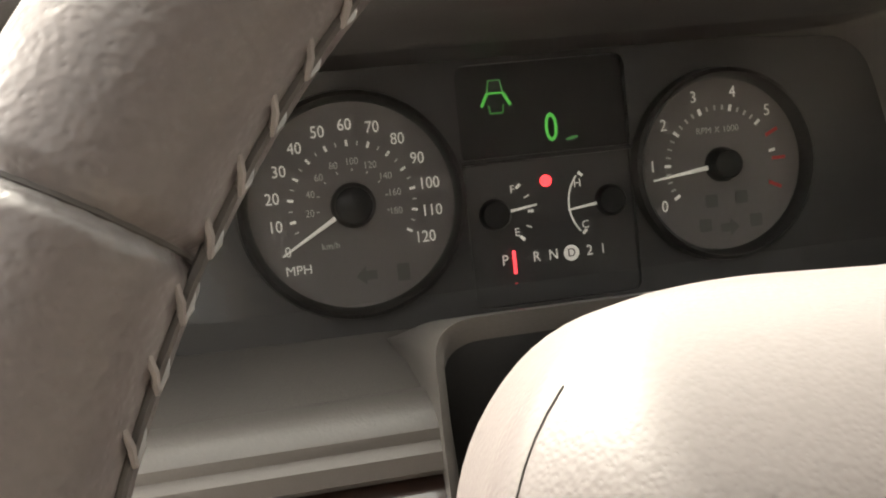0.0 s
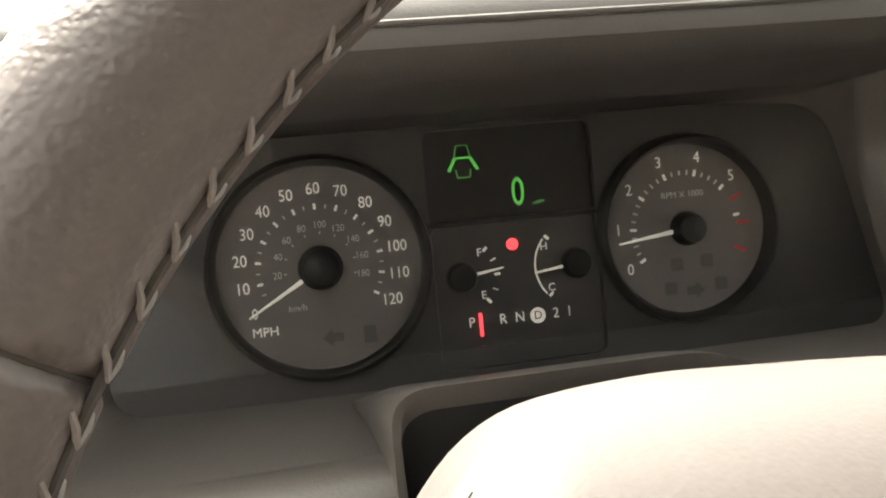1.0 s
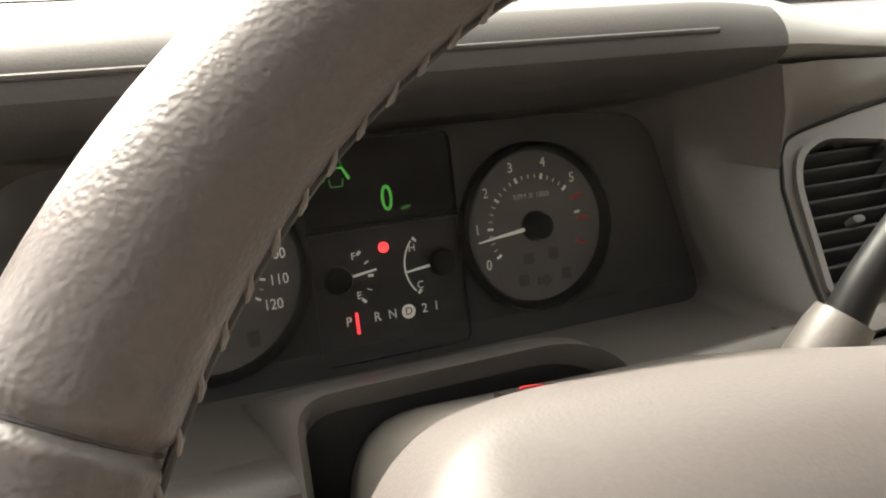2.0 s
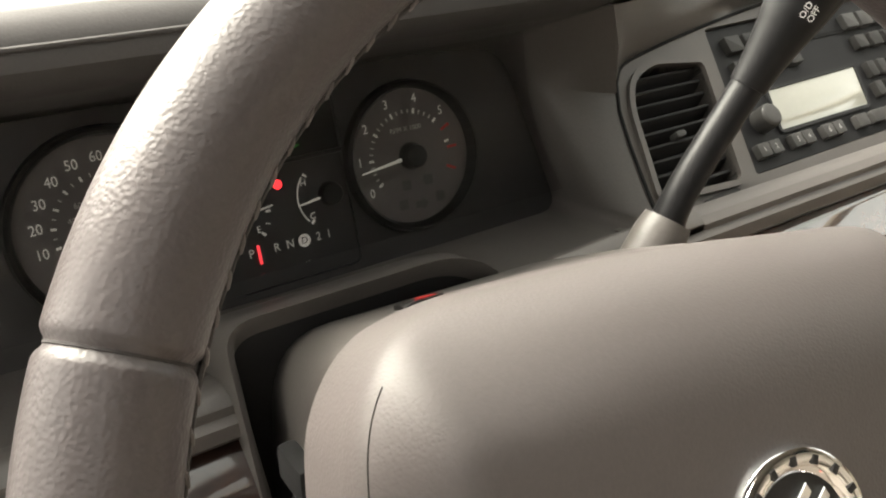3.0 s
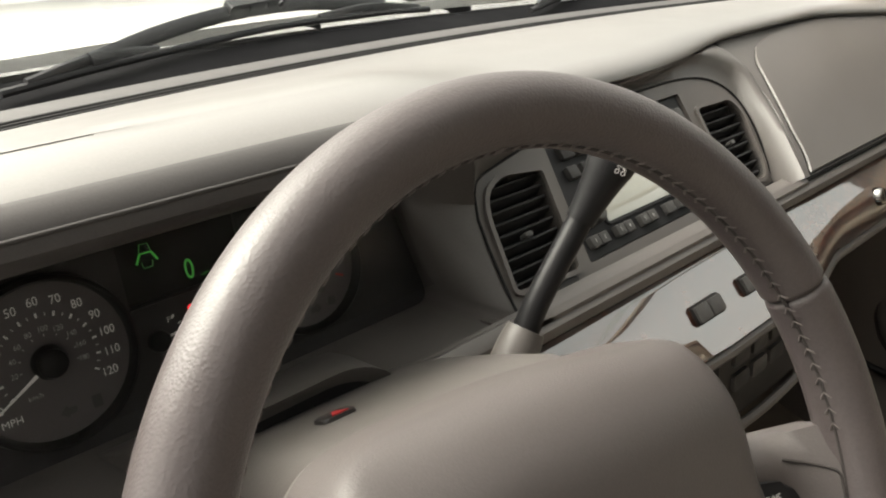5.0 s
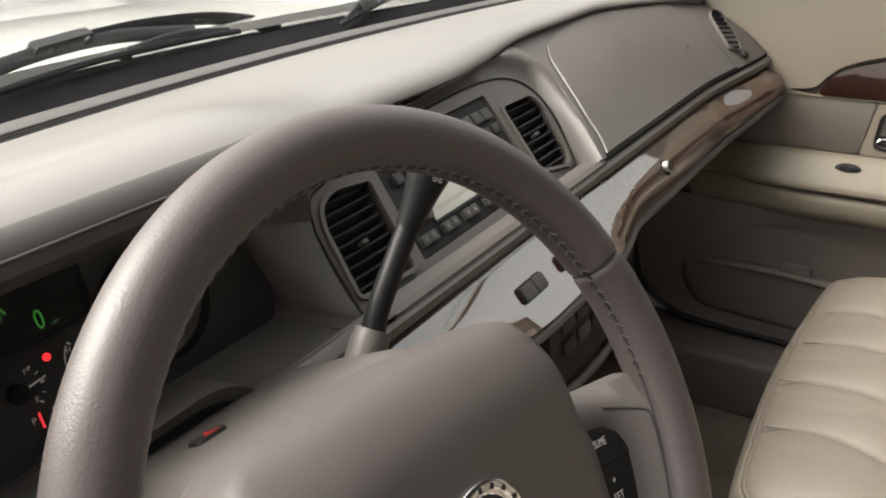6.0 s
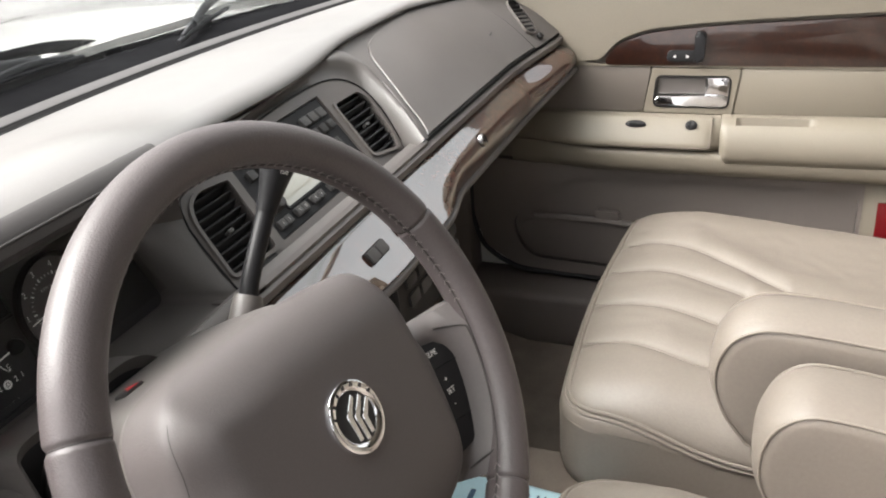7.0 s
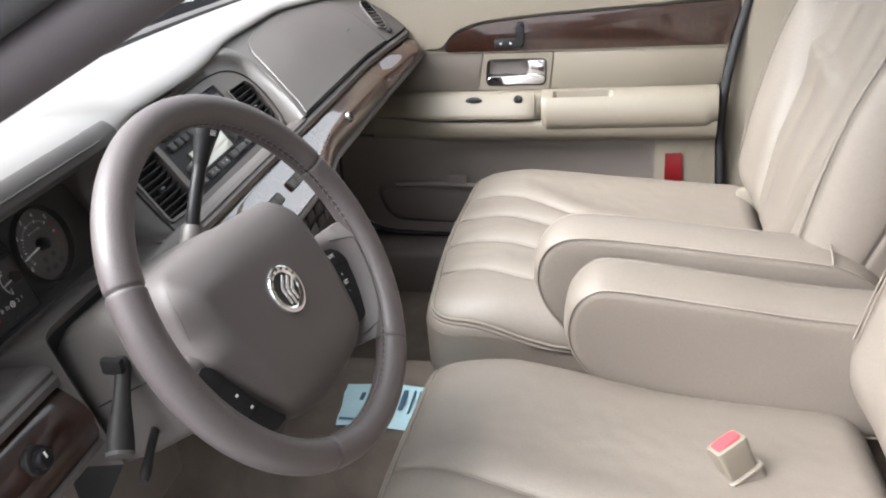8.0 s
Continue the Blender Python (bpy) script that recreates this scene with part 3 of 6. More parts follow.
for a in (0.0185, 0.0105, 0.0025):
    part("ridge", tube([(x, cowl_y(x) + a, 0.7885) for x in xs], 0.0017, 8), M_BLACK, dash, "thin black rib along the defroster strip")

# instrument recess: from the gauge outline out to the edge of the binnacle
CL = basis((0, 0.47, 0.69), (1, 0, 0), (0, 0.26, 1))
K_CL = math.sqrt(1 + 0.26 ** 2)


def cl(x, z):
    return x, (z - 0.69) * K_CL


inner = fillet([(-0.162, 0.653), (0.0, 0.651), (0.206, 0.652), (0.178, 0.758), (0.05, 0.766), (-0.06, 0.767), (-0.148, 0.757)], [0.02, 0.0, 0.014, 0.02, 0.0, 0.0, 0.02], 6)
BEZEL_LEFT = [(0.212, 0.662), (0.214, 0.676), (0.2165, 0.69), (0.220, 0.706), (0.225, 0.722), (0.234, 0.7355)]


def pod_point(x, z, out=0.0):
    return Vector((x, 0.387 + 0.97 * (z - 0.68) - 0.718 * out, z + 0.696 * out))


def left_edge(f):
    k = max(0.0, min(4.999, f * 5))
    a, b = BEZEL_LEFT[int(k)], BEZEL_LEFT[int(k) + 1]
    g = k - int(k)
    return pod_point(a[0] + (b[0] - a[0]) * g, a[1] + (b[1] - a[1]) * g)


CORNER = Vector((0.205, brow(0.205) + 0.004, crest(0.205) - pad_lip(0.205) - 0.001))
outer = []
for p in inner:
    x, z = p[0], p[1]
    up = smooth(0.70, 0.752, z)
    if x > 0.165:
        f = (z - 0.652) / 0.1
        o = left_edge(min(1, f))
        if f > 0.93:
            o = o.lerp(CORNER, smooth(0.93, 1.06, f))
        if x < 0.178:
            o = o.lerp(CORNER, 1.0)
        if z < 0.656:
            o = o.lerp(Vector((x, 0.388, z + 0.006)), smooth(0.2, 0.185, x))
        outer.append(tuple(o))
        continue
    side_l = smooth(-0.11, -0.155, x)
    ox = x - 0.05 * side_l
    top_x = min(x * 1.1, CORNER.x)
    oz = z * (1 - up) + (crest(top_x) - pad_lip(top_x) - 0.001) * up + (0.006 if z < 0.66 else 0)
    oy = 0.388 * (1 - up) + (brow(top_x) + 0.009) * up
    outer.append((ox * (1 - up) + (top_x - 0.05 * side_l) * up, oy, oz))
mids = [[(p[0] + (o[0] - p[0]) * max(f, 0) ** (1.9 if p[0] > 0.165 else 1.3), (0.47 + 0.26 * (p[1] - 0.69)) * (1 - f) + o[1] * f, p[1] + (o[2] - p[1]) * max(f, 0) ** 0.8) for p, o in zip(inner, outer)] for f in (-0.06, 0.0, 0.12, 0.25, 0.38, 0.5, 0.62, 0.75, 0.87, 0.95, 1.0)]
far_edge = [(o[0] + (0.006 * math.copysign(1, o[0] - 0.03) if o[0] < 0.19 else 0.001), o[1] + 0.006, o[2] + (0.004 if o[2] > 0.7 and o[0] < 0.19 else -0.004)) for o in outer]
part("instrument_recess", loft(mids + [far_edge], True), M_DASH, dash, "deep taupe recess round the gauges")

for dz, dy in ((0.0195, 0.0005), (0.0295, 0.006)):
    part("brow_rib", tube([(x, brow(x) + dy, crest(x) - dz) for x in (-0.2 + 0.35 * i / 20 for i in range(21))], 0.0013, 8), M_HOOD, dash)

# thin dark sheet over the brow's roll and underside, painting their shade
rings = []
for i in range(25):
    x = -0.195 + 0.395 * i / 24
    yb, c, q = brow(x), crest(x), pad_lip(x)
    run = min(0.065, 1.8 * q)
    rings.append([(x, yb + run * (1 - math.sin(a)) - 0.0004 - 0.0012 * smooth(0.7, 1.2, a), c - 0.72 * q * (1 - math.cos(a)) + 0.0012 * smooth(0.7, 0.9, a) * (1 - smooth(0.9, 1.5, a)) - 0.002 * (1 - smooth(0.7, 0.9, a))) for a in (0.7, 0.8, 0.9, 1.05, 1.2, 1.38, 1.57)] + [(x, yb + 0.1 * q - 0.002, c - 0.86 * q), (x, yb + 0.3 * q - 0.002, c - q - 0.001), (x, yb + 0.3 * q + 0.006, c - q - 0.004), (x * 0.88, 0.485, 0.7635)])
part("hood_shade", shell(rings, 0.0008, (0, -0.5, -0.8)), M_HOOD, dash, "thin dark sheet painting the shade under the instrument hood")

# hooded surround of the centre pod, and left end of the dash
BEZEL_TOP = [(0.234, 0.7355), (0.246, 0.7435), (0.275, 0.7485), (0.323, 0.7545), (0.40, 0.762), (0.474, 0.766), (0.545, 0.7672), (0.592, 0.764), (0.622, 0.7545), (0.637, 0.738), (0.6355, 0.716), (0.626, 0.697), (0.6155, 0.682), (0.606, 0.667)]
RIM = [None, None, None, None, (0.40, 0.466, 0.7745), (0.474, 0.472, 0.779), (0.55, 0.478, 0.7825), (0.602, 0.482, 0.7825), (0.636, 0.477, 0.777), (0.658, 0.460, 0.764), (0.650, 0.428, 0.7395), (0.634, 0.398, 0.7195), (0.615, 0.370, 0.699), (0.598, 0.348, 0.683)]
RIDGE = {9: (0.678, 0.462, 0.7665), 10: (0.665, 0.428, 0.7415), 11: (0.647, 0.398, 0.7215), 12: (0.627, 0.370, 0.701), 13: (0.609, 0.348, 0.685)}
reach = [0.205, 0.218, 0.255, 0.315, 0.40, 0.474, 0.552, 0.612, 0.672]
keys = []
for k, (bx, bz) in enumerate(BEZEL_TOP):
    base = pod_point(bx, bz)
    if k < 9:
        t = reach[k]
        goal = Vector((t, brow(t) + 0.003, crest(t) - pad_lip(t) - 0.001)) if k else CORNER
    else:
        goal = Vector(RIDGE[k])
    rim = Vector(RIM[k]) if RIM[k] else base.lerp(goal, 0.5) + Vector((0, -0.003, 0.001))
    back_in = pod_point(bx, bz, -0.006)
    soft = 0.0 if k < 4 else 1.0
    keys.append([back_in, base, base.lerp(rim, 0.35) + Vector((0, 0.006, -0.004)) * soft, base.lerp(rim, 0.8) + Vector((0, 0.005, -0.003)) * soft, rim, rim.lerp(goal, 0.3) + Vector((0, -0.0025, 0.003)) * soft, rim.lerp(goal, 0.65) + Vector((0, -0.002, 0.002)) * soft, goal, goal + Vector((0, 0.008, -0.004))])
cols = [curve_through([row[c] for row in keys], 6) for c in range(9)]
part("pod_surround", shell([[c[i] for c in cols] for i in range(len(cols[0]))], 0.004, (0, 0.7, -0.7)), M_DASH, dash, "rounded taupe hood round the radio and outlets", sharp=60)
rings = []
for x in (-0.29, -0.26, -0.23, -0.205):
    rings.append([(x, 0.44, 0.725), (x, 0.425, 0.715), (x, 0.405, 0.69), (x, 0.39, 0.662), (x, 0.376, 0.653)])
part("end_panel", shell(rings, 0.015, (0, 1, 0)), M_DASH, dash)

# ledge under the gauges with the arched cover over the column
ARCH = fillet([(-0.049, 0.54), (-0.049, 0.692), (0.074, 0.692), (0.112, 0.645), (0.128, 0.54)], [0, 0.015, 0.03, 0.05, 0], 8)
lip = [(p[0], 0.372 + max(0, 0.685 - p[1]) * (0.1 if p[0] > 0 else -0.3), p[1]) for p in ARCH]
inn = [(p[0] + (0.006 if p[0] < 0.04 else -0.006) * smooth(0.69, 0.6, p[1]), 0.376 + max(0, 0.685 - p[1]) * (0.1 if p[0] > 0 else -0.3), p[1] - 0.009 * smooth(0.6, 0.69, p[1])) for p in ARCH]
deep = [(p[0], 0.47, p[1] - 0.02) for p in inn]
rear = [(p[0] + (-0.012 if p[0] < 0.04 else 0.02) * smooth(0.6, 0.68, p[1]), 0.452, min(p[1] - 0.028, 0.652)) for p in ARCH]
half = [tuple(0.45 * a + 0.55 * b + (0.004 if k == 2 else 0) for k, (a, b) in enumerate(zip(l1, r1))) for l1, r1 in zip(lip, rear)]
edge = [(p[0] + (-0.003 if p[0] < 0.04 else 0.003), p[1] - 0.001, p[2] + 0.002) for p in lip]
part("column_arch", loft([rear, half, edge, lip, inn]), M_DASH, dash, "arched taupe cover over the steering column")
# black walls and a near-black end sheet paint the shade inside the opening
part("column_tunnel", loft([inn, deep]), M_BLACKM, dash, "opening round the steering column, blackened for its shade")
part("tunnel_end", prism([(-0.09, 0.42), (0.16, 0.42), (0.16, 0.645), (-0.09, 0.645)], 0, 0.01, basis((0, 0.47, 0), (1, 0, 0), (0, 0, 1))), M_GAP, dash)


def lower_rows(x):
    y, z = groove(x)
    return [(x, 0.42, 0.650), (x, 0.395, 0.6575), (x, 0.389, 0.6592), (x, y + 0.010, z + 0.0068), (x, y + 0.004, z + 0.004), (x, y + 0.001, z + 0.001)]


for x0, x1 in ((-0.29, -0.049), (0.115, 0.212)):
    part("ledge", shell([lower_rows(x0 + (x1 - x0) * i / 8) for i in range(9)], 0.012, (0, 0, -1)), M_DASH, dash, "taupe ledge below the gauges")


def strip_rows(x):
    y, z = groove(x)
    return [(x, y + 0.014, z - 0.0035), (x, y + 0.001, z - 0.0035), (x, y - 0.003, z - 0.006), (x, y - 0.0035, z - 0.013), (x, y + 0.002, z - 0.0185)]


for x0, x1, n in ((-0.29, -0.05, 10), (0.113, 1.148, 50)):
    part("grey_moulding", shell([strip_rows(x0 + (x1 - x0) * i / n) for i in range(n + 1)], 0.012, (0, 1, 0.1)), M_TRIM, dash, "slim taupe moulding above the wood trim")
    part("shadow_gap", tube([(x, groove(x)[0] + 0.006, groove(x)[1] - 0.0010) for x in (x0 + (x1 - x0) * i / n for i in range(n + 1))], 0.0024, 6), M_GAP, dash)


def wood_rows(x):
    y, z = groove(x)
    y, z = y + 0.002, z - 0.0195
    mid = smooth(0.20, 0.40, x) * (1 - smooth(0.54, 0.66, x))
    e = end(x)
    base = [(0, 0), (-0.006, -0.004), (-0.0165, -0.0115), (-0.0245, -0.019), (-0.0295, -0.030), (-0.031, -0.048), (-0.027, -0.060)]
    cen = [(0, 0), (-0.004, -0.004), (-0.012, -0.013), (-0.0235, -0.026), (-0.0355, -0.040), (-0.0485, -0.055), (-0.046, -0.060)]
    out = []
    for (a, b), (c, d) in zip(base, cen):
        out.append((x, y + a + (c - a) * mid, z + (b + (d - b) * mid) * (1 - 0.35 * e)))
    return out


for x0, x1, n in ((-0.29, -0.05, 14), (0.113, 1.14, 90)):
    part("wood_trim", shell([wood_rows(x0 + (x1 - x0) * i / n) for i in range(n + 1)], 0.008, (0, 1, 0.2)), M_WOOD if x0 > 0 else M_WOODSHADE, dash, "glossy dark burl wood trim strip", sharp=60)
    low = [Vector(wood_rows(x)[-1]) + Vector((0, -0.001, -0.004)) for x in (x0 + (x1 - x0) * i / n for i in range(n + 1))]
    part("lower_lip", tube(low, 0.005, 8), M_TRIM, dash, "dark taupe edge under the wood")

# lower dash behind the wood
for x0, x1, n in ((-0.29, -0.05, 6), (0.113, 1.148, 30)):
    rings = []
    for i in range(n + 1):
        x = x0 + (x1 - x0) * i / n
        p = Vector(wood_rows(x)[-1])
        rings.append([p + Vector((0, 0.004, -0.002)), (x, p.y + 0.03, p.z - 0.022), (x, p.y + 0.09, p.z - 0.06), (x, 0.50, 0.42), (x, 0.70, 0.36)])
    part("lower_panel", shell(rings, 0.012, (0, 0.7, 0.7)), M_TAUPED, dash, "dark taupe lower dash panel")
part("knee_panel", box(-0.06, 0.40, 0.36, 0.14, 0.42, 0.56, 0.006), M_TAUPED, dash)

# passenger face with the glovebox door


def face(x, f, lift=0.0):
    y0, z0 = groove(x)
    y = y0 + 0.004 + (brow(x) + 0.003 - y0) * f
    z = z0 + 0.003 + (crest(x) - pad_lip(x) - z0 - 0.004) * f
    bulge = 0.006 * math.sin(math.pi * f)
    return Vector((x, y - bulge - lift * 0.56, z + bulge * 0.6 + lift * 0.82))


def along(table, v):
    """Value at v in a table of (v, value) pairs."""
    for (a, p), (b, q) in zip(table, table[1:]):
        if v <= b:
            return p + (q - p) * max(0.0, (v - a) / (b - a))
    return table[-1][1]


PANEL_LEFT = [(0.0, 0.606), (0.16, 0.627), (0.36, 0.646), (0.55, 0.664), (0.8, 0.678), (1.0, 0.684)]
rings = []
for j in range(17):
    f = j / 16
    a = along(PANEL_LEFT, f)
    rings.append([face(a + (1.148 - a) * i / 40, f) for i in range(41)])
part("passenger_panel", shell(rings, 0.012, (0, 1, -0.3)), M_DASH, dash, "taupe vinyl panel on the passenger side")
GLOVE_LEFT = [(0.0, 0.612), (0.13, 0.630), (0.28, 0.640), (0.46, 0.660), (0.6, 0.678), (0.76, 0.702), (0.86, 0.732), (0.91, 0.765), (0.94, 0.805), (0.965, 0.88)]


def gb_edges(f):
    return along(GLOVE_LEFT, f) + 0.006, 1.058 - 0.004 * f


for lift, grow, mat, nm, lb in ((0.0008, 0.0012, M_GAP, "glovebox_gap", "dark gap round the glovebox door"), (0.0026, 0.0, M_DASH, "glovebox_door", "closed taupe glovebox door")):
    rings = []
    steps = [0.0, 0.007] + [k / 18 for k in range(1, 18)] + [0.993, 1.0]
    for j, v in enumerate(steps):
        f = 0.008 + (0.965 - 0.008) * (1 - (1 - v) ** 1.5)
        first, last = j == 0, j == len(steps) - 1
        ff = f + (0.006 if last else -0.004 if first else 0) * (1 if grow else 0)
        a, b = gb_edges(f)
        a, b = a - grow, b + grow
        row = [face(a + (b - a) * u, ff, lift) for u in [0.0, 0.005] + [k / 24 for k in range(1, 24)] + [0.995, 1.0]]
        if not grow:
            row[0] += Vector((0, 0.0022, -0.0018))
            row[-1] += Vector((0, 0.0022, -0.0018))
            if first or last:
                row = [p + Vector((0, 0.0022, -0.0018)) for p in row]
        rings.append(row)
    part(nm, shell(rings, 0.003, (0, 0.7, -0.7)), mat, dash, lb)
LOCK = basis(Vector(wood_rows(0.741)[3]).lerp(Vector(wood_rows(0.741)[4]), 0.35) + Vector((0, -0.001, 0)), (1, 0, 0), (0, 0.35, 1))
lock = part("lock", prism(disc(0, 0, 0.010, 24), -0.004, 0.006, LOCK, 0.003), M_DARKCHROME, dash, "round chrome glovebox lock")
part("keyhole", prism(rect(-0.0012, -0.005, 0.0012, 0.005), 0.0075, 0.0085, LOCK), M_GAP, lock)
scuff = face(1.008, 0.40, 0.003)
part("scuff_mark", prism(rect(-0.006, -0.0012, 0.006, 0.0012), 0, 0.0006, basis(scuff, (1, 0, 0.25), (0, 0.7, 0.7))), M_BTN, dash, "small dark scuff on the glovebox")


def vent(m, outline, bars, tilt, knob_at, deep=0.035, ring=0.004, proud=0.0035):
    """An air outlet: dark box, frame, slanted slats and a tab in the middle."""
    grille = part("air_vent", plate([Vector(p) * 1.0 for p in grow_out(outline, ring)], [outline], -0.004, proud, m), M_TRIM, dash, "air outlet with dark slats")
    part("backing", prism(outline, -deep, -deep + 0.003, m), M_GAP, grille)
    part("duct", loft([[m @ Vector((p[0], p[1], h)) for p in outline] for h in (0.0, 0.001 - deep)], True), M_BLACKM, grille)
    vs = [p[1] for p in outline]
    lo, hi = min(vs), max(vs)
    for i in range(bars):
        v = lo + (hi - lo) * (i + 0.7) / (bars + 0.4)
        cross = []
        for a, b in zip(outline, outline[1:] + outline[:1]):
            if (a[1] - v) * (b[1] - v) < 0:
                cross.append(a[0] + (b[0] - a[0]) * (v - a[1]) / (b[1] - a[1]))
        u0, u1 = min(cross), max(cross)
        part("slat", box(u0, -min(0.006, deep * 0.4), -0.0011, u1, min(0.006, deep * 0.4), 0.0011, 0.0006, 1, m @ pose(0, v, -min(0.009, deep * 0.42), tilt)), M_BLACKM, grille)
    if knob_at:
        part("tab", prism(fillet(rect(-0.004, -0.002, 0.004, 0.002), 0.0015), -0.006, 0.001, shift(m, *knob_at), 0.001), M_GBTN, grille, "small grey vane tab")
    return grille


def grow_out(outline, d):
    """The outline moved outwards by d."""
    pts = [Vector((p[0], p[1])) for p in outline]
    area = sum(a.x * b.y - b.x * a.y for a, b in zip(pts, pts[1:] + pts[:1]))
    s = 1 if area > 0 else -1
    out = []
    for i, p in enumerate(pts):
        t = (pts[(i + 1) % len(pts)] - pts[i - 1]).normalized()
        out.append(p + s * d * Vector((t.y, -t.x)))
    return out


# centre pod with two outlets, radio opening
POD = basis((0, 0.387, 0.68), (1, 0, 0), (0, 0.97, 1))
K_POD = math.sqrt(1 + 0.97 ** 2)


def pd(x, z):
    return Vector((x, (z - 0.68) * K_POD))


VENT1 = fillet([pd(0.222, 0.679), pd(0.291, 0.676), pd(0.311, 0.736), pd(0.268, 0.740), pd(0.247, 0.7345), pd(0.236, 0.722)], [0.004, 0.006, 0.005, 0.008, 0.01, 0.01], 5)
VENT2 = fillet([pd(0.540, 0.684), pd(0.594, 0.676), pd(0.609, 0.686), pd(0.627, 0.728), pd(0.618, 0.7405), pd(0.556, 0.741)], [0.006, 0.008, 0.01, 0.01, 0.008, 0.006], 5)
RADIO = fillet([pd(0.308, 0.676), pd(0.528, 0.678), pd(0.545, 0.757), pd(0.332, 0.754)], 0.003, 3)
POD_OUT = [pd(x, z) for x, z in [(0.2065, 0.660)] + BEZEL_LEFT[:-1]] + [Vector((p.x, (p.z - 0.68) * K_POD)) for p in cols[1]] + [pd(0.598, 0.6615)]
part("centre_bezel", plate(POD_OUT, [VENT1, VENT2, RADIO], -0.02, 0.0, POD), M_TRIM, dash, "taupe bezel round the radio and outlets")
part("bezel_shadow_line", tube([POD @ Vector((p[0], p[1], 0.0006)) for p in POD_OUT], 0.0012, 6, closed=True), M_GAP, dash)
vent(POD, VENT1, 9, 68, pd(0.264, 0.705))
vent(POD, VENT2, 8, 68, pd(0.583, 0.710))
for x, z in ((0.268, 0.6705), (0.590, 0.6685)):
    u = pd(x, z)
    part("thumb_wheel", prism(fillet(rect(-0.018, -0.0035, 0.018, 0.0035), 0.0035), -0.004, 0.002, shift(POD, u.x, u.y, 0, 6), 0.002), M_BLACK, dash, "dark ribbed outlet thumb wheel")
# shelf under the pod
rings = [[(x, 0.40, 0.6600), (x, 0.375, 0.6640), (x, 0.362, 0.670), (x, groove(x)[0] + 0.006, groove(x)[1] + 0.003), (x, groove(x)[0] + 0.001, groove(x)[1])] for x in (0.2 + 0.41 * i / 20 for i in range(21))]
part("pod_shelf", shell(rings, 0.01, (0, 0, -1)), M_TRIM, dash)
part("pod_shelf_line", tube([(x, 0.3615, 0.6712) for x in (0.2 + 0.41 * i / 20 for i in range(21))], 0.0012, 6), M_GAP, dash)

# outlet at the end of the dash
o = face(1.092, 0.47, 0.006)
SIDE = basis(o, (1, -0.32, 0.0), (0, 1.0, 0.85)) @ pose(0, 0, -0.003, 0, 0, -12)
SV = fillet([(-0.013, -0.036), (0.008, -0.040), (0.015, -0.02), (0.013, 0.034), (-0.004, 0.041), (-0.015, 0.028)], 0.011, 5)
vent(SIDE, SV, 8, 60, None, 0.0095, 0.0016, 0.001)
part("thumb_wheel", prism(disc(0, 0, 0.0055, 16), -0.004, 0.003, shift(SIDE, 0.012, -0.047), 0.0015), M_BLACK, dash)

# switches set in the wood
for cx in (0.382, 0.459):
    w = wood_rows(cx)
    a, b = Vector(w[2]), Vector(w[4])
    SW = basis(Vector(w[3]) * 0.82 + Vector(w[4]) * 0.18 + Vector((0, -0.0008, 0.0006)), (1, 0, 0), a - b)
    sw = part("rocker_switch", prism(fillet(rect(-0.021, -0.0085, 0.021, 0.0085), 0.002), -0.006, 0.002, SW, 0.001), M_BLACK, dash, "dark framed pair of grey rocker switches")
    for s in (-1, 1):
        part("rocker", prism(fillet(rect(0.0012 * s, -0.0068, 0.0193 * s, 0.0068), 0.0012), 0.0, 0.0045, SW, 0.0012), M_GBTN, sw)

# headlamp knob in the wood left of the column
w = wood_rows(-0.13)
HK = basis(Vector(w[3]) + Vector((0, -0.001, 0)), (1, 0, 0), (0, 0.3, 1))
hk = part("headlamp_switch", prism(disc(0, 0, 0.0145, 28), -0.004, 0.004, HK, 0.002), M_BLACK, dash, "round black headlamp switch")
part("knob", prism(disc(0, 0, 0.0095, 24), 0.003, 0.013, HK, 0.0035, 3), M_GLOSS, hk)
part("pointer", prism(rect(-0.001, 0.001, 0.001, 0.007), 0.0126, 0.0134, HK), M_WHITE, hk)

# ---- radio ----
radio = thing("car_radio", "black car radio with a pale display", "car radio", POD @ Vector((0.43, 0.02, -0.03)))
part("body", prism(grow_out(RADIO, -0.0012), -0.06, -0.003, POD), M_SOFTBLK, radio)
DISP = fillet([pd(0.354, 0.6935), pd(0.455, 0.6940), pd(0.463, 0.7165), pd(0.361, 0.7150)], 0.0015, 3)
part("display", prism(DISP, -0.004, -0.0015, POD, 0.0004), M_LCD, radio, "pale liquid crystal display")
part("display_frame", plate(grow_out(DISP, 0.0025), [DISP], -0.004, -0.0008, POD), M_BLACKM, radio)


def key(x0, z0, x1, z1, mat=None, mark=None, lift=0.0025):
    o = [pd(x0, z0), pd(x1, z0), pd(x1, z1), pd(x0, z1)]
    k = part("button", prism(fillet(o, 0.001, 3), -0.004, lift, POD, 0.0009, 2), mat or M_BTN, radio)
    if mark:
        c = pd((x0 + x1) / 2, (z0 + z1) / 2)
        part("numeral", word(mark, 0.0035, shift(POD, c.x, c.y, lift)), M_DIM, k)
    return k


for i, x in enumerate((0.319, 0.354, 0.389)):
    key(x, 0.6825, x + 0.0108, 0.6895, M_GBTN, str(2 * i + 1))
    key(x + 0.012, 0.6825, x + 0.0228, 0.6895, M_GBTN, str(2 * i + 2))
for x, w in ((0.428, 0.013), (0.447, 0.026), (0.482, 0.016), (0.504, 0.016)):
    key(x, 0.6825, x + w, 0.6895, M_GBTN)
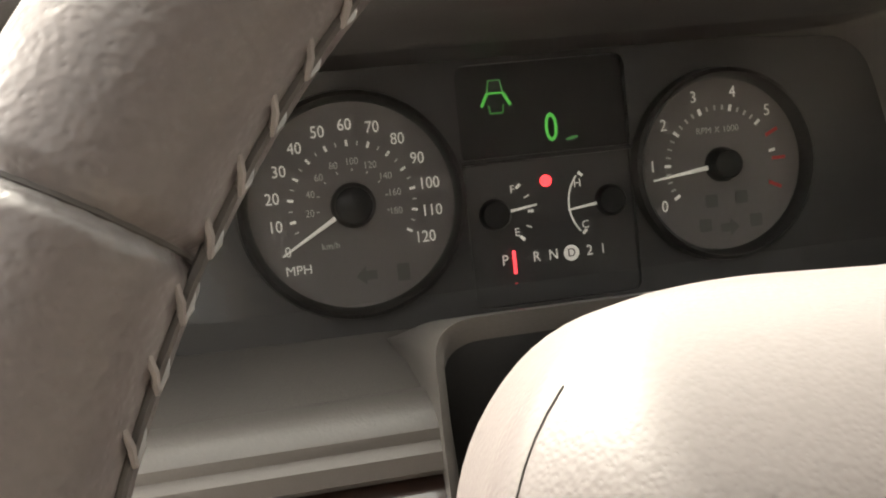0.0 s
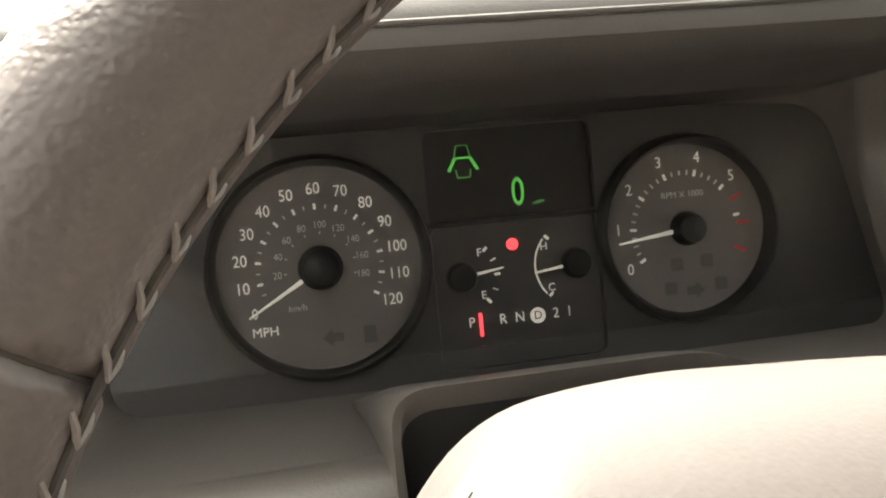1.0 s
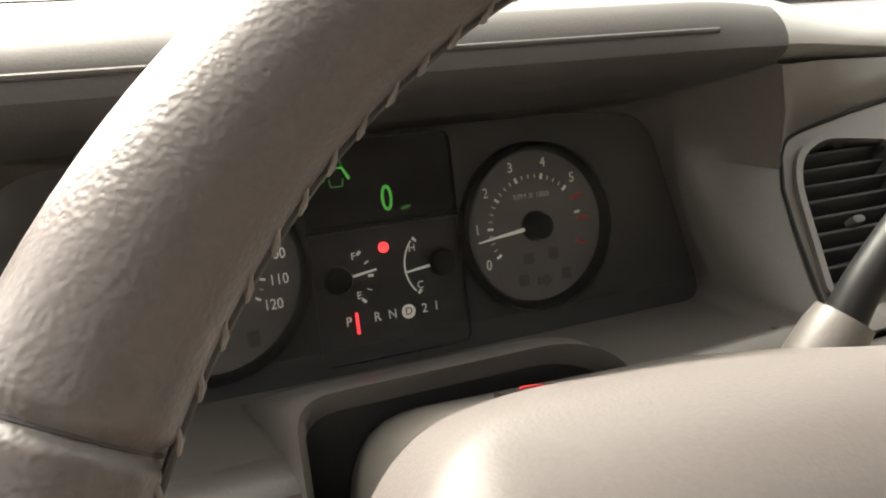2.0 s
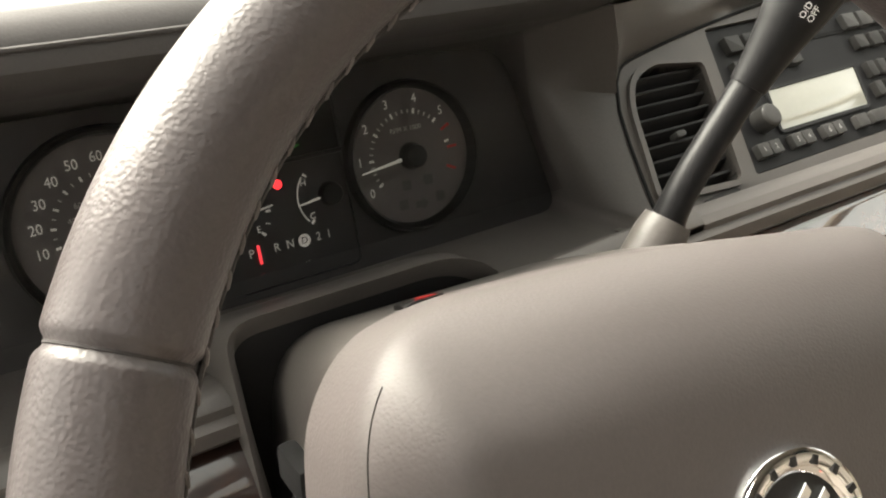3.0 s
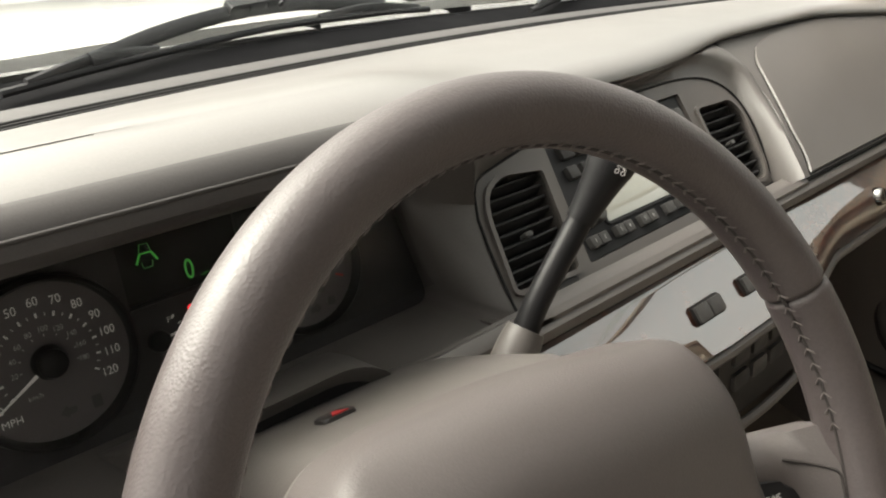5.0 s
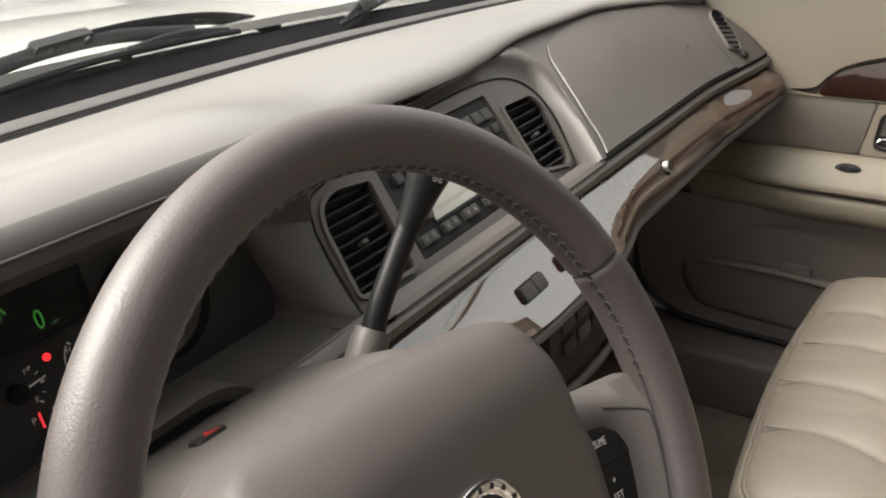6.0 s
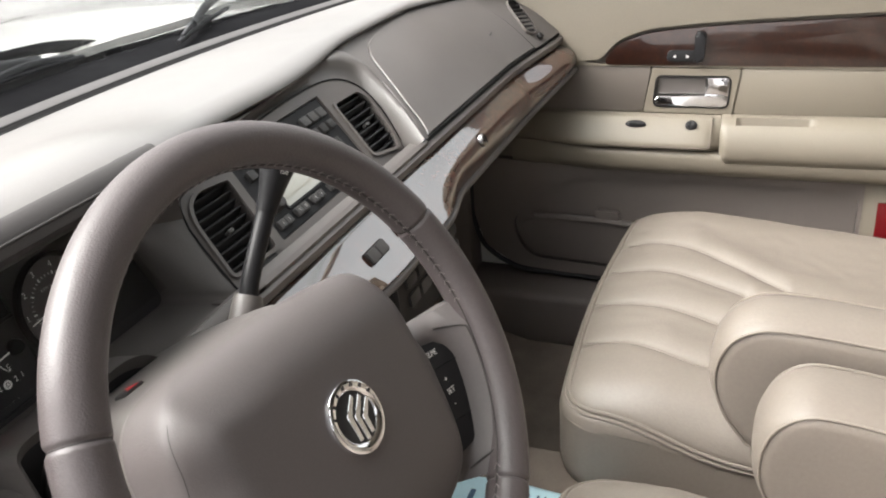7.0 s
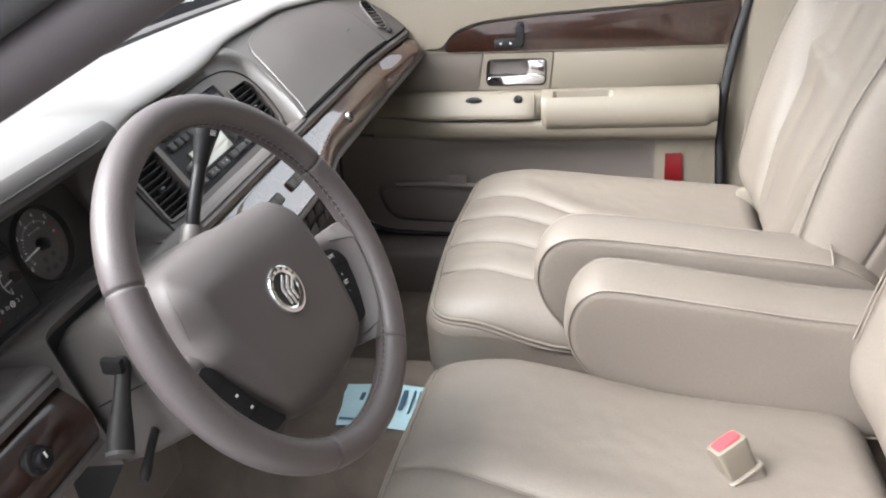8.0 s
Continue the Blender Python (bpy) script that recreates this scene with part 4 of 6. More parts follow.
for x in (0.470, 0.484, 0.498):
    key(x, 0.696, x + 0.009, 0.7045)
    key(x + 0.004, 0.7075, x + 0.013, 0.7165)
for x in (0.343, 0.362, 0.381, 0.40):
    key(x, 0.738, x + 0.015, 0.747, M_BTN)
    key(x - 0.004, 0.725, x + 0.009, 0.733, M_BTN)
for x in (0.478, 0.497, 0.516):
    key(x, 0.738, x + 0.015, 0.747, M_GBTN)
    key(x, 0.725, x + 0.013, 0.733, M_BTN)
part("slot", prism(rect(0.40, 0.080, 0.50, 0.083), -0.003, -0.0022, POD), M_GAP, radio)
c = pd(0.339, 0.7005)
part("volume_knob", prism(disc(0, 0, 0.0085, 24), -0.003, 0.010, shift(POD, c.x, c.y), 0.0025, 3), M_GBTN, radio, "round grey volume knob")

# ---- heater controls under the wood ----
heater = thing("climate_control", "black heater control panel with soft grey buttons", "climate control", (0.5, 0.34, 0.51))
HT = basis((0.5, 0.309, 0.549), (1, 0, 0), (0, 0.12, 1))
part("body", prism(fillet([(-0.10, -0.042), (0.095, -0.042), (0.085, 0.042), (-0.09, 0.042)], 0.012), -0.05, 0.0, HT, 0.002), M_BLACK, heater)
for i in range(5):
    u = -0.072 + 0.034 * i
    part("button", prism(fillet(rect(u, 0.012, u + 0.027, 0.026), 0.003), -0.001, 0.004, HT, 0.0015), M_BTN, heater)
    part("button", prism(fillet(rect(u, -0.012, u + 0.027, 0.004), 0.003), -0.001, 0.004, HT, 0.0015), M_GBTN if i % 2 else M_BTN, heater)
part("lower_trim", tube([HT @ Vector((-0.095 + 0.019 * i, -0.050 - 0.008 * math.sin(i / 10 * math.pi), 0.0)) for i in range(11)], 0.005, 8), M_TRIM, heater)
console = thing("trim_centre_stack", "dark taupe centre stack below the heater controls", "trim", (0.5, 0.42, 0.4), kind="structure")
part("stack", loft([[(0.5 - w, y, z), (0.5 + w, y, z), (0.5 + w, 0.6, z), (0.5 - w, 0.6, z)] for w, y, z in ((0.118, 0.330, 0.596), (0.114, 0.326, 0.50), (0.10, 0.365, 0.46), (0.10, 0.45, 0.38), (0.1, 0.5, 0.26))], True, True), M_TAUPED, console)

# ---- instrument cluster ----
CLI = CL @ pose(0, 0, 0.0095)
cluster = thing("instrument_cluster", "lit instrument cluster with two round dials", "instrument cluster", (0.02, 0.47, 0.7))
CLF = [(p[0], (p[1] - 0.69) * K_CL) for p in inner]
part("backplate", prism(grow_out(CLF, 0.003), -0.03, -0.012, CLI), M_PANEL, cluster, "black gauge panel")
S_C, T_C = cl(-0.0675, 0.7065), cl(0.1035, 0.7065)
S_R, T_R = 0.0445, 0.0395
part("step", prism(rect(-0.021, 0.0285, 0.063, 0.031), -0.013, -0.0085, CLI, 0.001), M_BLACK, cluster, "step under the message display")
part("mask", plate(CLF, [disc(*S_C, S_R + 0.003, 64), disc(*T_C, T_R + 0.003, 64), fillet(rect(-0.018, -0.036, 0.060, 0.072), 0.006)], -0.012, -0.0085, CLI), M_PANEL, cluster, "matt black mask round the dials")


def at_dial(c, r, deg, h=0.0, turn=0.0):
    a = radians(deg)
    return shift(CLI, c[0] + r * math.cos(a), c[1] + r * math.sin(a), h, turn)


def dial(name, c, r, label):
    d = part(name, prism(disc(*c, r, 72), -0.012, -0.0095, CLI), M_DIAL, cluster, label)
    ring = []
    for rr, h in ((r, -0.0105), (r + 0.0005, -0.004), (r + 0.0022, -0.0015), (r + 0.0042, -0.003), (r + 0.0052, -0.0085)):
        ring.append([CLI @ Vector((c[0] + rr * math.cos(q), c[1] + rr * math.sin(q), h)) for q in (2 * math.pi * i / 72 for i in range(72))])
    part("ring", loft(ring, True), M_BLACK, d, "black raised ring")
    return d


def tick(parent, c, r, deg, ln, wd, mat):
    part("tick", box(-ln / 2, -wd / 2, -0.0002, ln / 2, wd / 2, 0.0004, 0, 1, at_dial(c, r, deg, -0.0094, deg)), mat, parent)


def pointer(parent, c, deg, tip, hub):
    m = shift(CLI, c[0], c[1], 0, deg)
    part("needle", prism([(0.004, -0.0011), (tip, -0.0004), (tip, 0.0004), (0.004, 0.0011)], -0.0078, -0.0068, m, 0.0003, 1), M_WHITE, parent, "white needle")
    prof = ((hub * 1.12, -0.0095), (hub * 1.1, -0.007), (hub, -0.0055), (hub * 0.9, -0.0015), (hub * 0.7, -0.0005), (0.0002, 0.0))
    part("hub", loft([[m @ Vector((q * math.cos(a), q * math.sin(a), h)) for a in (2 * math.pi * i / 32 for i in range(32))] for q, h in prof], True), M_GLOSS, parent, "glossy black hub")


spd = dial("speedometer", S_C, S_R, "grey speedometer face")
for v in range(0, 125, 10):
    a = 210 - 2.0 * v
    if v:
        part("numeral", word(str(v), 0.0050, at_dial(S_C, 0.0345, a, -0.0094), 0.88), M_WHITE, spd)
    else:
        part("numeral", word("0", 0.0046, at_dial(S_C, 0.0345, a, -0.0094), 0.88), M_WHITE, spd)
    tick(spd, S_C, 0.0268, a, 0.0026, 0.0011, M_WHITE)
    if v < 120:
        tick(spd, S_C, 0.0268, a - 10, 0.0018, 0.0006, M_DIM)
for v in range(20, 190, 20):
    a = 210 - 2.0 * v * 0.6214
    part("numeral", word(str(v), 0.0031, at_dial(S_C, 0.0188, a, -0.0094), 0.88), M_DIM, spd)
    tick(spd, S_C, 0.0153, a, 0.0012, 0.0005, M_DIM)
part("lettering", word("MPH", 0.0040, shift(CLI, S_C[0] - 0.0262, S_C[1] - 0.0255, -0.0094)), M_WHITE, spd)
part("lettering", word("km/h", 0.0028, shift(CLI, S_C[0] - 0.0115, S_C[1] - 0.0165, -0.0094)), M_DIM, spd)
m = shift(CLI, S_C[0] + 0.0028, S_C[1] - 0.031, -0.0096)
part("turn_arrow", prism([(-0.005, 0), (-0.0005, 0.0042), (-0.0005, 0.002), (0.0042, 0.002), (0.0042, -0.002), (-0.0005, -0.002), (-0.0005, -0.0042)], 0, 0.0004, m), M_FAINT, spd, "unlit turn arrow")
part("warning_symbol", prism(rect(0.013, -0.0042, 0.0185, 0.0035), 0, 0.0004, m), M_FAINT, spd, "unlit warning symbol")
pointer(spd, S_C, 210, 0.0372, 0.0088)

tac = dial("tachometer", T_C, T_R, "grey tachometer face")
for v in range(0, 6):
    a = 210 - 33.5 * v
    part("numeral", word(str(v), 0.0052, at_dial(T_C, 0.0335, a, -0.0094), 0.9), M_WHITE, tac)
for k in range(0, 25):
    a = 210 - 33.5 * k / 4
    if k % 4 == 0:
        tick(tac, T_C, 0.0262, a, 0.0030, 0.0013, M_WHITE)
    elif k < 21:
        tick(tac, T_C, 0.0262, a, 0.0022, 0.0008, M_DIM)
for k in range(22, 29, 3):
    tick(tac, T_C, 0.029, 210 - 33.5 * k / 4, 0.0065, 0.0016, M_REDPR)
part("lettering", word("RPM X 1000", 0.0029, shift(CLI, T_C[0] - 0.0005, T_C[1] + 0.0160, -0.0094)), M_DIM, tac)
m = shift(CLI, T_C[0] + 0.002, T_C[1] - 0.0295, -0.0096)
part("turn_arrow", prism([(0.005, 0), (0.0005, 0.0042), (0.0005, 0.002), (-0.0042, 0.002), (-0.0042, -0.002), (0.0005, -0.002), (0.0005, -0.0042)], 0, 0.0004, m), M_FAINT, tac, "unlit turn arrow")
for u, v in ((-0.015, 0.002), (0.0105, 0.002), (-0.011, 0.013), (0.004, 0.0135)):
    part("warning_symbol", prism(fillet(rect(u, v - 0.003, u + 0.006, v + 0.003), 0.001), 0, 0.0004, m), M_FAINT, tac, "unlit warning symbol")
pointer(tac, T_C, 187, 0.0345, 0.0072)

small = part("gauge_plate", prism(fillet(rect(-0.0175, -0.0355, 0.0595, 0.0285), 0.004), -0.012, -0.0102, CLI), M_PANEL, cluster, "black plate with fuel and temperature gauges")
F_C, H_C = cl(-0.0055, 0.6955), cl(0.0485, 0.6965)
for c, deg, tip in ((F_C, 8, 0.0195), (H_C, 187, 0.0205)):
    mm = shift(CLI, c[0], c[1], 0, deg)
    part("needle", prism([(0.004, -0.0007), (tip, -0.0004), (tip, 0.0004), (0.004, 0.0007)], -0.009, -0.0084, mm), M_WHITE, small, "white needle")
    part("hub", loft([[mm @ Vector((q * math.cos(a), q * math.sin(a), h)) for a in (2 * math.pi * i / 24 for i in range(24))] for q, h in ((0.0072, -0.0102), (0.0068, -0.007), (0.0058, -0.0055), (0.0002, -0.005))], True), M_GLOSS, small, "glossy black hub")
G_TOP = -0.0101
for deg, w in ((-45, 0.0013), (-24, 0.0006), (0, 0.0012), (24, 0.0006), (45, 0.0013)):
    part("tick", box(-0.0013, -w / 2, 0, 0.0013, w / 2, 0.0005, 0, 1, at_dial(F_C, 0.0165, deg, G_TOP, deg)), M_WHITE, small)
for deg in (135, 225):
    part("tick", box(-0.0013, -0.0006, 0, 0.0013, 0.0006, 0.0005, 0, 1, at_dial(H_C, 0.0185, deg, G_TOP, deg)), M_WHITE, small)
part("scale_arc", tube([at_dial(H_C, 0.0195, d, G_TOP).translation for d in range(140, 222, 5)], 0.0004, 6), M_WHITE, small)
for s, x, z in (("F", 0.0035, 0.7055), ("E", 0.004, 0.6868), ("H", 0.0338, 0.7052), ("C", 0.036, 0.6868)):
    part("letter", word(s, 0.0036, shift(CLI, *cl(x, z), G_TOP)), M_WHITE, small)
for s, x in (("P", -0.0028), ("R", 0.0118), ("N", 0.0197), ("2", 0.0368), ("1", 0.0432)):
    part("letter", word(s, 0.0046, shift(CLI, *cl(x, 0.6752), G_TOP), 0.92), M_WHITE, small)
part("gear_disc", prism(disc(*cl(0.0281, 0.6752), 0.0036, 24), G_TOP, G_TOP + 0.0004, CLI), M_WHITE, small)
part("letter", word("D", 0.0038, shift(CLI, *cl(0.0281, 0.6752), G_TOP + 0.0006)), M_BLACK, small)
part("gear_pointer", box(-0.0007, -0.0052, 0, 0.0007, 0.0052, 0.0008, 0, 1, shift(CLI, *cl(0.0012, 0.6742), G_TOP + 0.0006)), M_REDFLAG, small, "red gear pointer")
part("warning_lamp", prism(disc(*cl(0.0192, 0.7078), 0.0026, 24), G_TOP, G_TOP + 0.0006, CLI), M_REDLAMP, small, "lit red warning lamp")

msg = part("message_display", prism(fillet(rect(-0.0175, 0.0305, 0.0595, 0.0715), 0.003), -0.013, -0.0115, CLI), M_BLACK, cluster, "dark message display")
part("numeral", word("0", 0.0128, shift(CLI, *cl(0.0245, 0.7300), -0.0112), 0.72), M_GREEN, msg, "lit green figure nought")
for i in range(3):
    part("bar", box(-0.0016, -0.0004, 0, 0.0016, 0.0004, 0.0003, 0, 1, shift(CLI, *cl(0.0325 + 0.0012 * i, 0.7248 + 0.0004 * i), -0.0112)), M_GREEND, msg)
m = shift(CLI, *cl(0.0002, 0.7452), -0.0110)
part("car_symbol", tube([m @ Vector((u, v, 0)) for u, v in ((-0.0036, 0.0025), (-0.0026, 0.0078), (0.0026, 0.0078), (0.0036, 0.0025))], 0.00035, 6), M_GREEND, msg, "green outline of a car with open doors")
part("car_symbol", tube([m @ Vector((u, v, 0)) for u, v in ((-0.0036, 0.0022), (0.0036, 0.0022))], 0.0005, 6), M_GREEN, msg)
part("car_symbol", tube([m @ Vector((u, v, 0)) for u, v in ((-0.0034, -0.003), (-0.0028, -0.0066), (0.0028, -0.0066), (0.0034, -0.003))], 0.0004, 6), M_GREEND, msg)
for s in (-1, 1):
    part("car_symbol", tube([m @ Vector((s * u, v, 0)) for u, v in ((0.0036, 0.0022), (0.0052, -0.0008), (0.0066, -0.0034))], 0.0007, 6), M_GREEN, msg)
# clear lens, bowed outward across the height
lens_rows = []
for i in range(9):
    f = i / 8
    v = CLF[0][1] - 0.006 + (cl(0, 0.7615)[1] + 0.009 - CLF[0][1]) * f
    lens_rows.append([CLI @ Vector((-0.158 + 0.02 * f + (0.362 - 0.05 * f) * j / 12, v, 0.004 + 0.016 * f - 0.012 * math.sin(math.pi * f))) for j in range(13)])
part("lens", shell(lens_rows, 0.0015, (0, -1, 0.2)), M_LENS, cluster, "clear plastic lens over the gauges").visible_shadow = False

# ---- steering column ----
WC = Vector((0.0418, 0.1756, 0.7104))
tl, yw = 0.5224, -0.0676
W_N = Vector((math.sin(yw) * math.cos(tl), -math.cos(yw) * math.cos(tl), math.sin(tl)))
W_R = Vector((math.cos(yw), math.sin(yw), 0))
WHEEL = basis(WC, W_R, W_N.cross(W_R))
TURNED = WHEEL @ pose(0, 0, 0, 0, 0, -4.5)

column = thing("steering_column", "taupe plastic steering column cover with levers", "steering column", WHEEL @ Vector((0, 0, -0.12)))


def section(w, top, bot, h, r):
    return [WHEEL @ Vector((p[0], p[1], h)) for p in fillet([(-w, bot), (w, bot), (w * 0.9, top), (-w * 0.9, top)], r, 6)]


part("cover", loft([section(0.08, 0.042, -0.06, -0.05, 0.03), section(0.092, 0.058, -0.075, -0.062, 0.03), section(0.094, 0.064, -0.082, -0.085, 0.03), section(0.094, 0.067, -0.086, -0.13, 0.028), section(0.094, 0.069, -0.088, -0.19, 0.028), section(0.09, 0.066, -0.085, -0.26, 0.028)], True, True), M_DASH, column, "two-piece taupe column cover")
part("cover_joint", tube([WHEEL @ Vector((-0.0955, -0.01, -0.06)), WHEEL @ Vector((-0.0975, -0.01, -0.19))], 0.001, 6), M_GAP, column)
hz = Vector((0.021, 0.333, 0.6965))
HZ = basis(hz, (1, -0.06, 0), (0, 0.87, -0.45))
haz = part("hazard_switch", prism(fillet(rect(-0.010, -0.007, 0.010, 0.007), 0.003), -0.012, 0.004, HZ, 0.0015), M_BLACK, column, "black hazard switch with a red triangle")
part("triangle", prism([(-0.004, -0.005), (0.006, -0.005), (0.001, 0.005)], 0.0035, 0.0046, HZ), M_REDPR, haz, "red triangle")
part("key_slot", prism(fillet(rect(-0.003, -0.003, 0.003, 0.003), 0.001), -0.01, 0.001, HZ @ pose(-0.013, -0.003, 0)), M_SATIN, haz)

g0, g1, g2, g3 = Vector((0.122, 0.306, 0.694)), Vector((0.139, 0.306, 0.720)), Vector((0.179, 0.305, 0.771)), Vector((0.206, 0.295, 0.822))
part("lever_boot", tube(curve_through([g0 - Vector((0.008, 0, 0.012)), g0, g1 - Vector((0.002, 0, 0.004))], 4), [0.0155, 0.015, 0.0145, 0.014, 0.0135, 0.013, 0.0128, 0.0125, 0.0112], 16), M_DASH, column, "taupe collar of the gear lever")
lv = curve_through([g1 - Vector((0.006, 0, 0.012)), g1 + Vector((0.006, -0.001, 0.012)), g2, g2 + (g3 - g2) * 0.45], 6)
gear = part("gear_lever", tube(lv, [0.0086 - 0.001 * smooth(0, 5, i) + 0.0008 * smooth(10, 18, i) for i in range(len(lv))], 14), M_GLOSS, column, "black column gear lever")
kn = curve_through([g2 + (g3 - g2) * 0.0, g2 + (g3 - g2) * 0.4, g2 + (g3 - g2) * 0.85, g3, g3 + (g3 - g2) * 0.12], 5)
part("grip", tube(kn, [0.0086, 0.0089, 0.0093, 0.0099, 0.0106, 0.0114, 0.0124, 0.0138, 0.0146, 0.0153, 0.016, 0.0166, 0.017, 0.0172, 0.0174, 0.0174, 0.0172, 0.0168, 0.016, 0.0145, 0.008], 18), M_GLOSS, gear, "flared glossy black lever grip")
eye_dir = Vector((-0.35, -0.75, 0.5)).normalized()
axis = (g3 - g2).normalized()
out_dir = (eye_dir - axis * eye_dir.dot(axis)).normalized()
GR = basis(g2 + (g3 - g2) * 0.66 + out_dir * 0.0158, axis, out_dir.cross(axis))
part("lettering", word("O/D", 0.0027, shift(GR, -0.002, 0.0006, 0.0008)), M_WHITE, gear)
part("lettering", word("OFF", 0.0027, shift(GR, -0.002, -0.0032, 0.0006)), M_WHITE, gear)

ts = [Vector((-0.035, 0.306, 0.660)), Vector((-0.055, 0.300, 0.645)), Vector((-0.075, 0.294, 0.630)), Vector((-0.092, 0.289, 0.615)), Vector((-0.104, 0.285, 0.605))]
sig = part("turn_signal_lever", tube(curve_through(ts, 5), [0.0075 + 0.0055 * smooth(4, 18, i) for i in range(21)], 16, flat=0.85), M_BLACK, column, "black turn signal lever")
part("end_cap", tube([ts[4], ts[4] + (ts[4] - ts[3]) * 0.2], [0.0133, 0.0115], 18), M_GBTN, sig, "grey ringed end of the lever")
part("lever_slot", box(-0.054, 0.298, 0.652, -0.045, 0.32, 0.669, 0.003), M_GAP, column)
part("tilt_lever", tube(curve_through([(-0.03, 0.295, 0.578), (-0.062, 0.282, 0.582), (-0.1, 0.274, 0.568)], 5), [0.0045] * 8 + [0.0055, 0.006, 0.0045], 10), M_BLACK, column, "short black tilt lever")

# ---- steering wheel ----
wheel = thing("steering_wheel", "taupe leather steering wheel with airbag cover", "steering wheel", WC)
R_W, r_w = 0.178, 0.0165
rings = []
RIM_STEPS = sorted([2.0 * i for i in range(181)] + [s + d for s in (153, 18, 238, 302) for d in (-1.6, -1.2, -0.8, -0.55, -0.3, 0.0, 0.3, 0.55, 0.8, 1.2, 1.6) if abs((s + d) % 2) > 1e-6])
for deg in RIM_STEPS:
    a = radians(deg)
    seam = max(math.exp(-((((deg - s + 180) % 360) - 180) / 0.55) ** 2) for s in (153, 18, 238, 302))
    thick = r_w * (1 - 0.11 * seam) * (1 + 0.03 * math.exp(-((((deg - 205 + 180) % 360) - 180) / 25) ** 2) + 0.03 * math.exp(-((((deg + 25 + 180) % 360) - 180) / 25) ** 2))
    ring = []
    for j in range(28):
        q = 2 * math.pi * j / 28
        pinch = 1 - 0.05 * math.exp(-((((math.degrees(q) - 180 + 180) % 360) - 180) / 9) ** 2)
        rr = R_W + thick * 0.97 * math.cos(q) * pinch
        ring.append(WHEEL @ Vector((rr * math.cos(a), rr * math.sin(a), thick * 1.04 * math.sin(q) * pinch)))
    rings.append(ring)
bm = loft(rings, True)
bmesh.ops.remove_doubles(bm, verts=bm.verts, dist=1e-6)
rim = part("rim", bm, M_RIM, wheel, "rim wrapped in grained taupe leather", sharp=70)
for s in (153, 18, 238, 302):
    a = radians(s)
    c = WHEEL @ Vector((R_W * math.cos(a), R_W * math.sin(a), 0))
    pts = []
    for j in range(24):
        q = 2 * math.pi * j / 24
        rr = R_W + r_w * 0.862 * math.cos(q)
        pts.append(WHEEL @ Vector((rr * math.cos(a), rr * math.sin(a), r_w * 0.922 * math.sin(q))))
    part("seam", tube(pts, 0.0005, 6, closed=True), M_SEAM, rim)
Q_ST = radians(173)


def rim_point(q, deg, lift=0.0):
    """A point on the rim's skin: q round the tube, deg round the wheel."""
    rr = R_W + (r_w * 0.97 + lift) * math.cos(q)
    return WHEEL @ Vector((rr * math.cos(radians(deg)), rr * math.sin(radians(deg)), (r_w * 1.04 + lift) * math.sin(q)))


part("lacing_seam", tube([rim_point(Q_ST, 2.0 * i, -0.0002) for i in range(180)], 0.0008, 6, closed=True), M_SEAM, rim, "dark seam under the lacing")
st0 = part("stitch", tube([rim_point(Q_ST + 0.17, 88.75, -0.0005), rim_point(Q_ST + 0.09, 89.3, 0.0003), rim_point(Q_ST, 90.0, 0.0005), rim_point(Q_ST - 0.09, 89.3, 0.0003), rim_point(Q_ST - 0.17, 88.75, -0.0005)], 0.00055, 6), M_THREAD, rim)
for i in range(125):
    deg = 2.88 * i
    if 178 < deg < 224 or 308 < deg < 352:
        continue
    again(st0, Matrix.Translation(-WC) @ WHEEL @ pose(0, 0, 0, 0, 0, deg - 90) @ WHEEL.inverted() @ Matrix.Translation(WC))

PAD_CORNERS = [(-0.060, -0.1195, 0.03), (0.0, -0.131, 0.05), (0.064, -0.118, 0.03), (0.097, -0.086, 0.03), (0.108, -0.036, 0.03), (0.116, 0.010, 0.02), (0.1155, 0.038, 0.016), (0.100, 0.0605, 0.018), (0.0, 0.0675, 0.07), (-0.070, 0.0640, 0.03), (-0.096, 0.0575, 0.016), (-0.112, 0.037, 0.016), (-0.1155, 0.010, 0.02), (-0.122, -0.022, 0.02), (-0.1125, -0.048, 0.03), (-0.100, -0.074, 0.03), (-0.081, -0.107, 0.02)]
PADO = fillet([(u, v) for u, v, r in PAD_CORNERS], [r for u, v, r in PAD_CORNERS], 6)
pc = Vector((0, -0.02))


def past(v, w):
    """How far v is beyond nought, with a soft start of width w."""
    return w * math.log1p(math.exp(max(-30.0, min(30.0, v / w))))


def pad_height(x, y):
    """Airbag cover: a nearly flat face, folded down at the sides and rolled back at the top."""
    e = past(abs(x) - 0.096 + 0.13 * max(0.0, 0.01 - y), 0.0022) * (1 - (0.68 if x < 0 else 0.5) * smooth(0.012, -0.03, y))
    f = min(0.0505, past(y - 0.017, 0.0042))
    g = past(-0.095 - y, 0.008)
    h = 0.004 - 0.35 * (x * x + (y + 0.02) ** 2) - 1.05 * e - 5 * e * e - 1.12 * (0.052 - math.sqrt(0.002704 - f * f)) - 0.3 * g - 8 * g * g - 0.006 * smooth(-0.02, -0.095, x) * smooth(0.025, 0.058, y)
    return -0.052 + past(h + 0.052, 0.004)


rings = []
for k in range(36):
    sc = max(0.002, min(1.0, k / 35))
    row = []
    for p in PADO:
        v = pc + (Vector((p[0], p[1])) - pc) * sc
        row.append(TURNED @ Vector((v.x, v.y, pad_height(v.x, v.y))))
    rings.append(row)
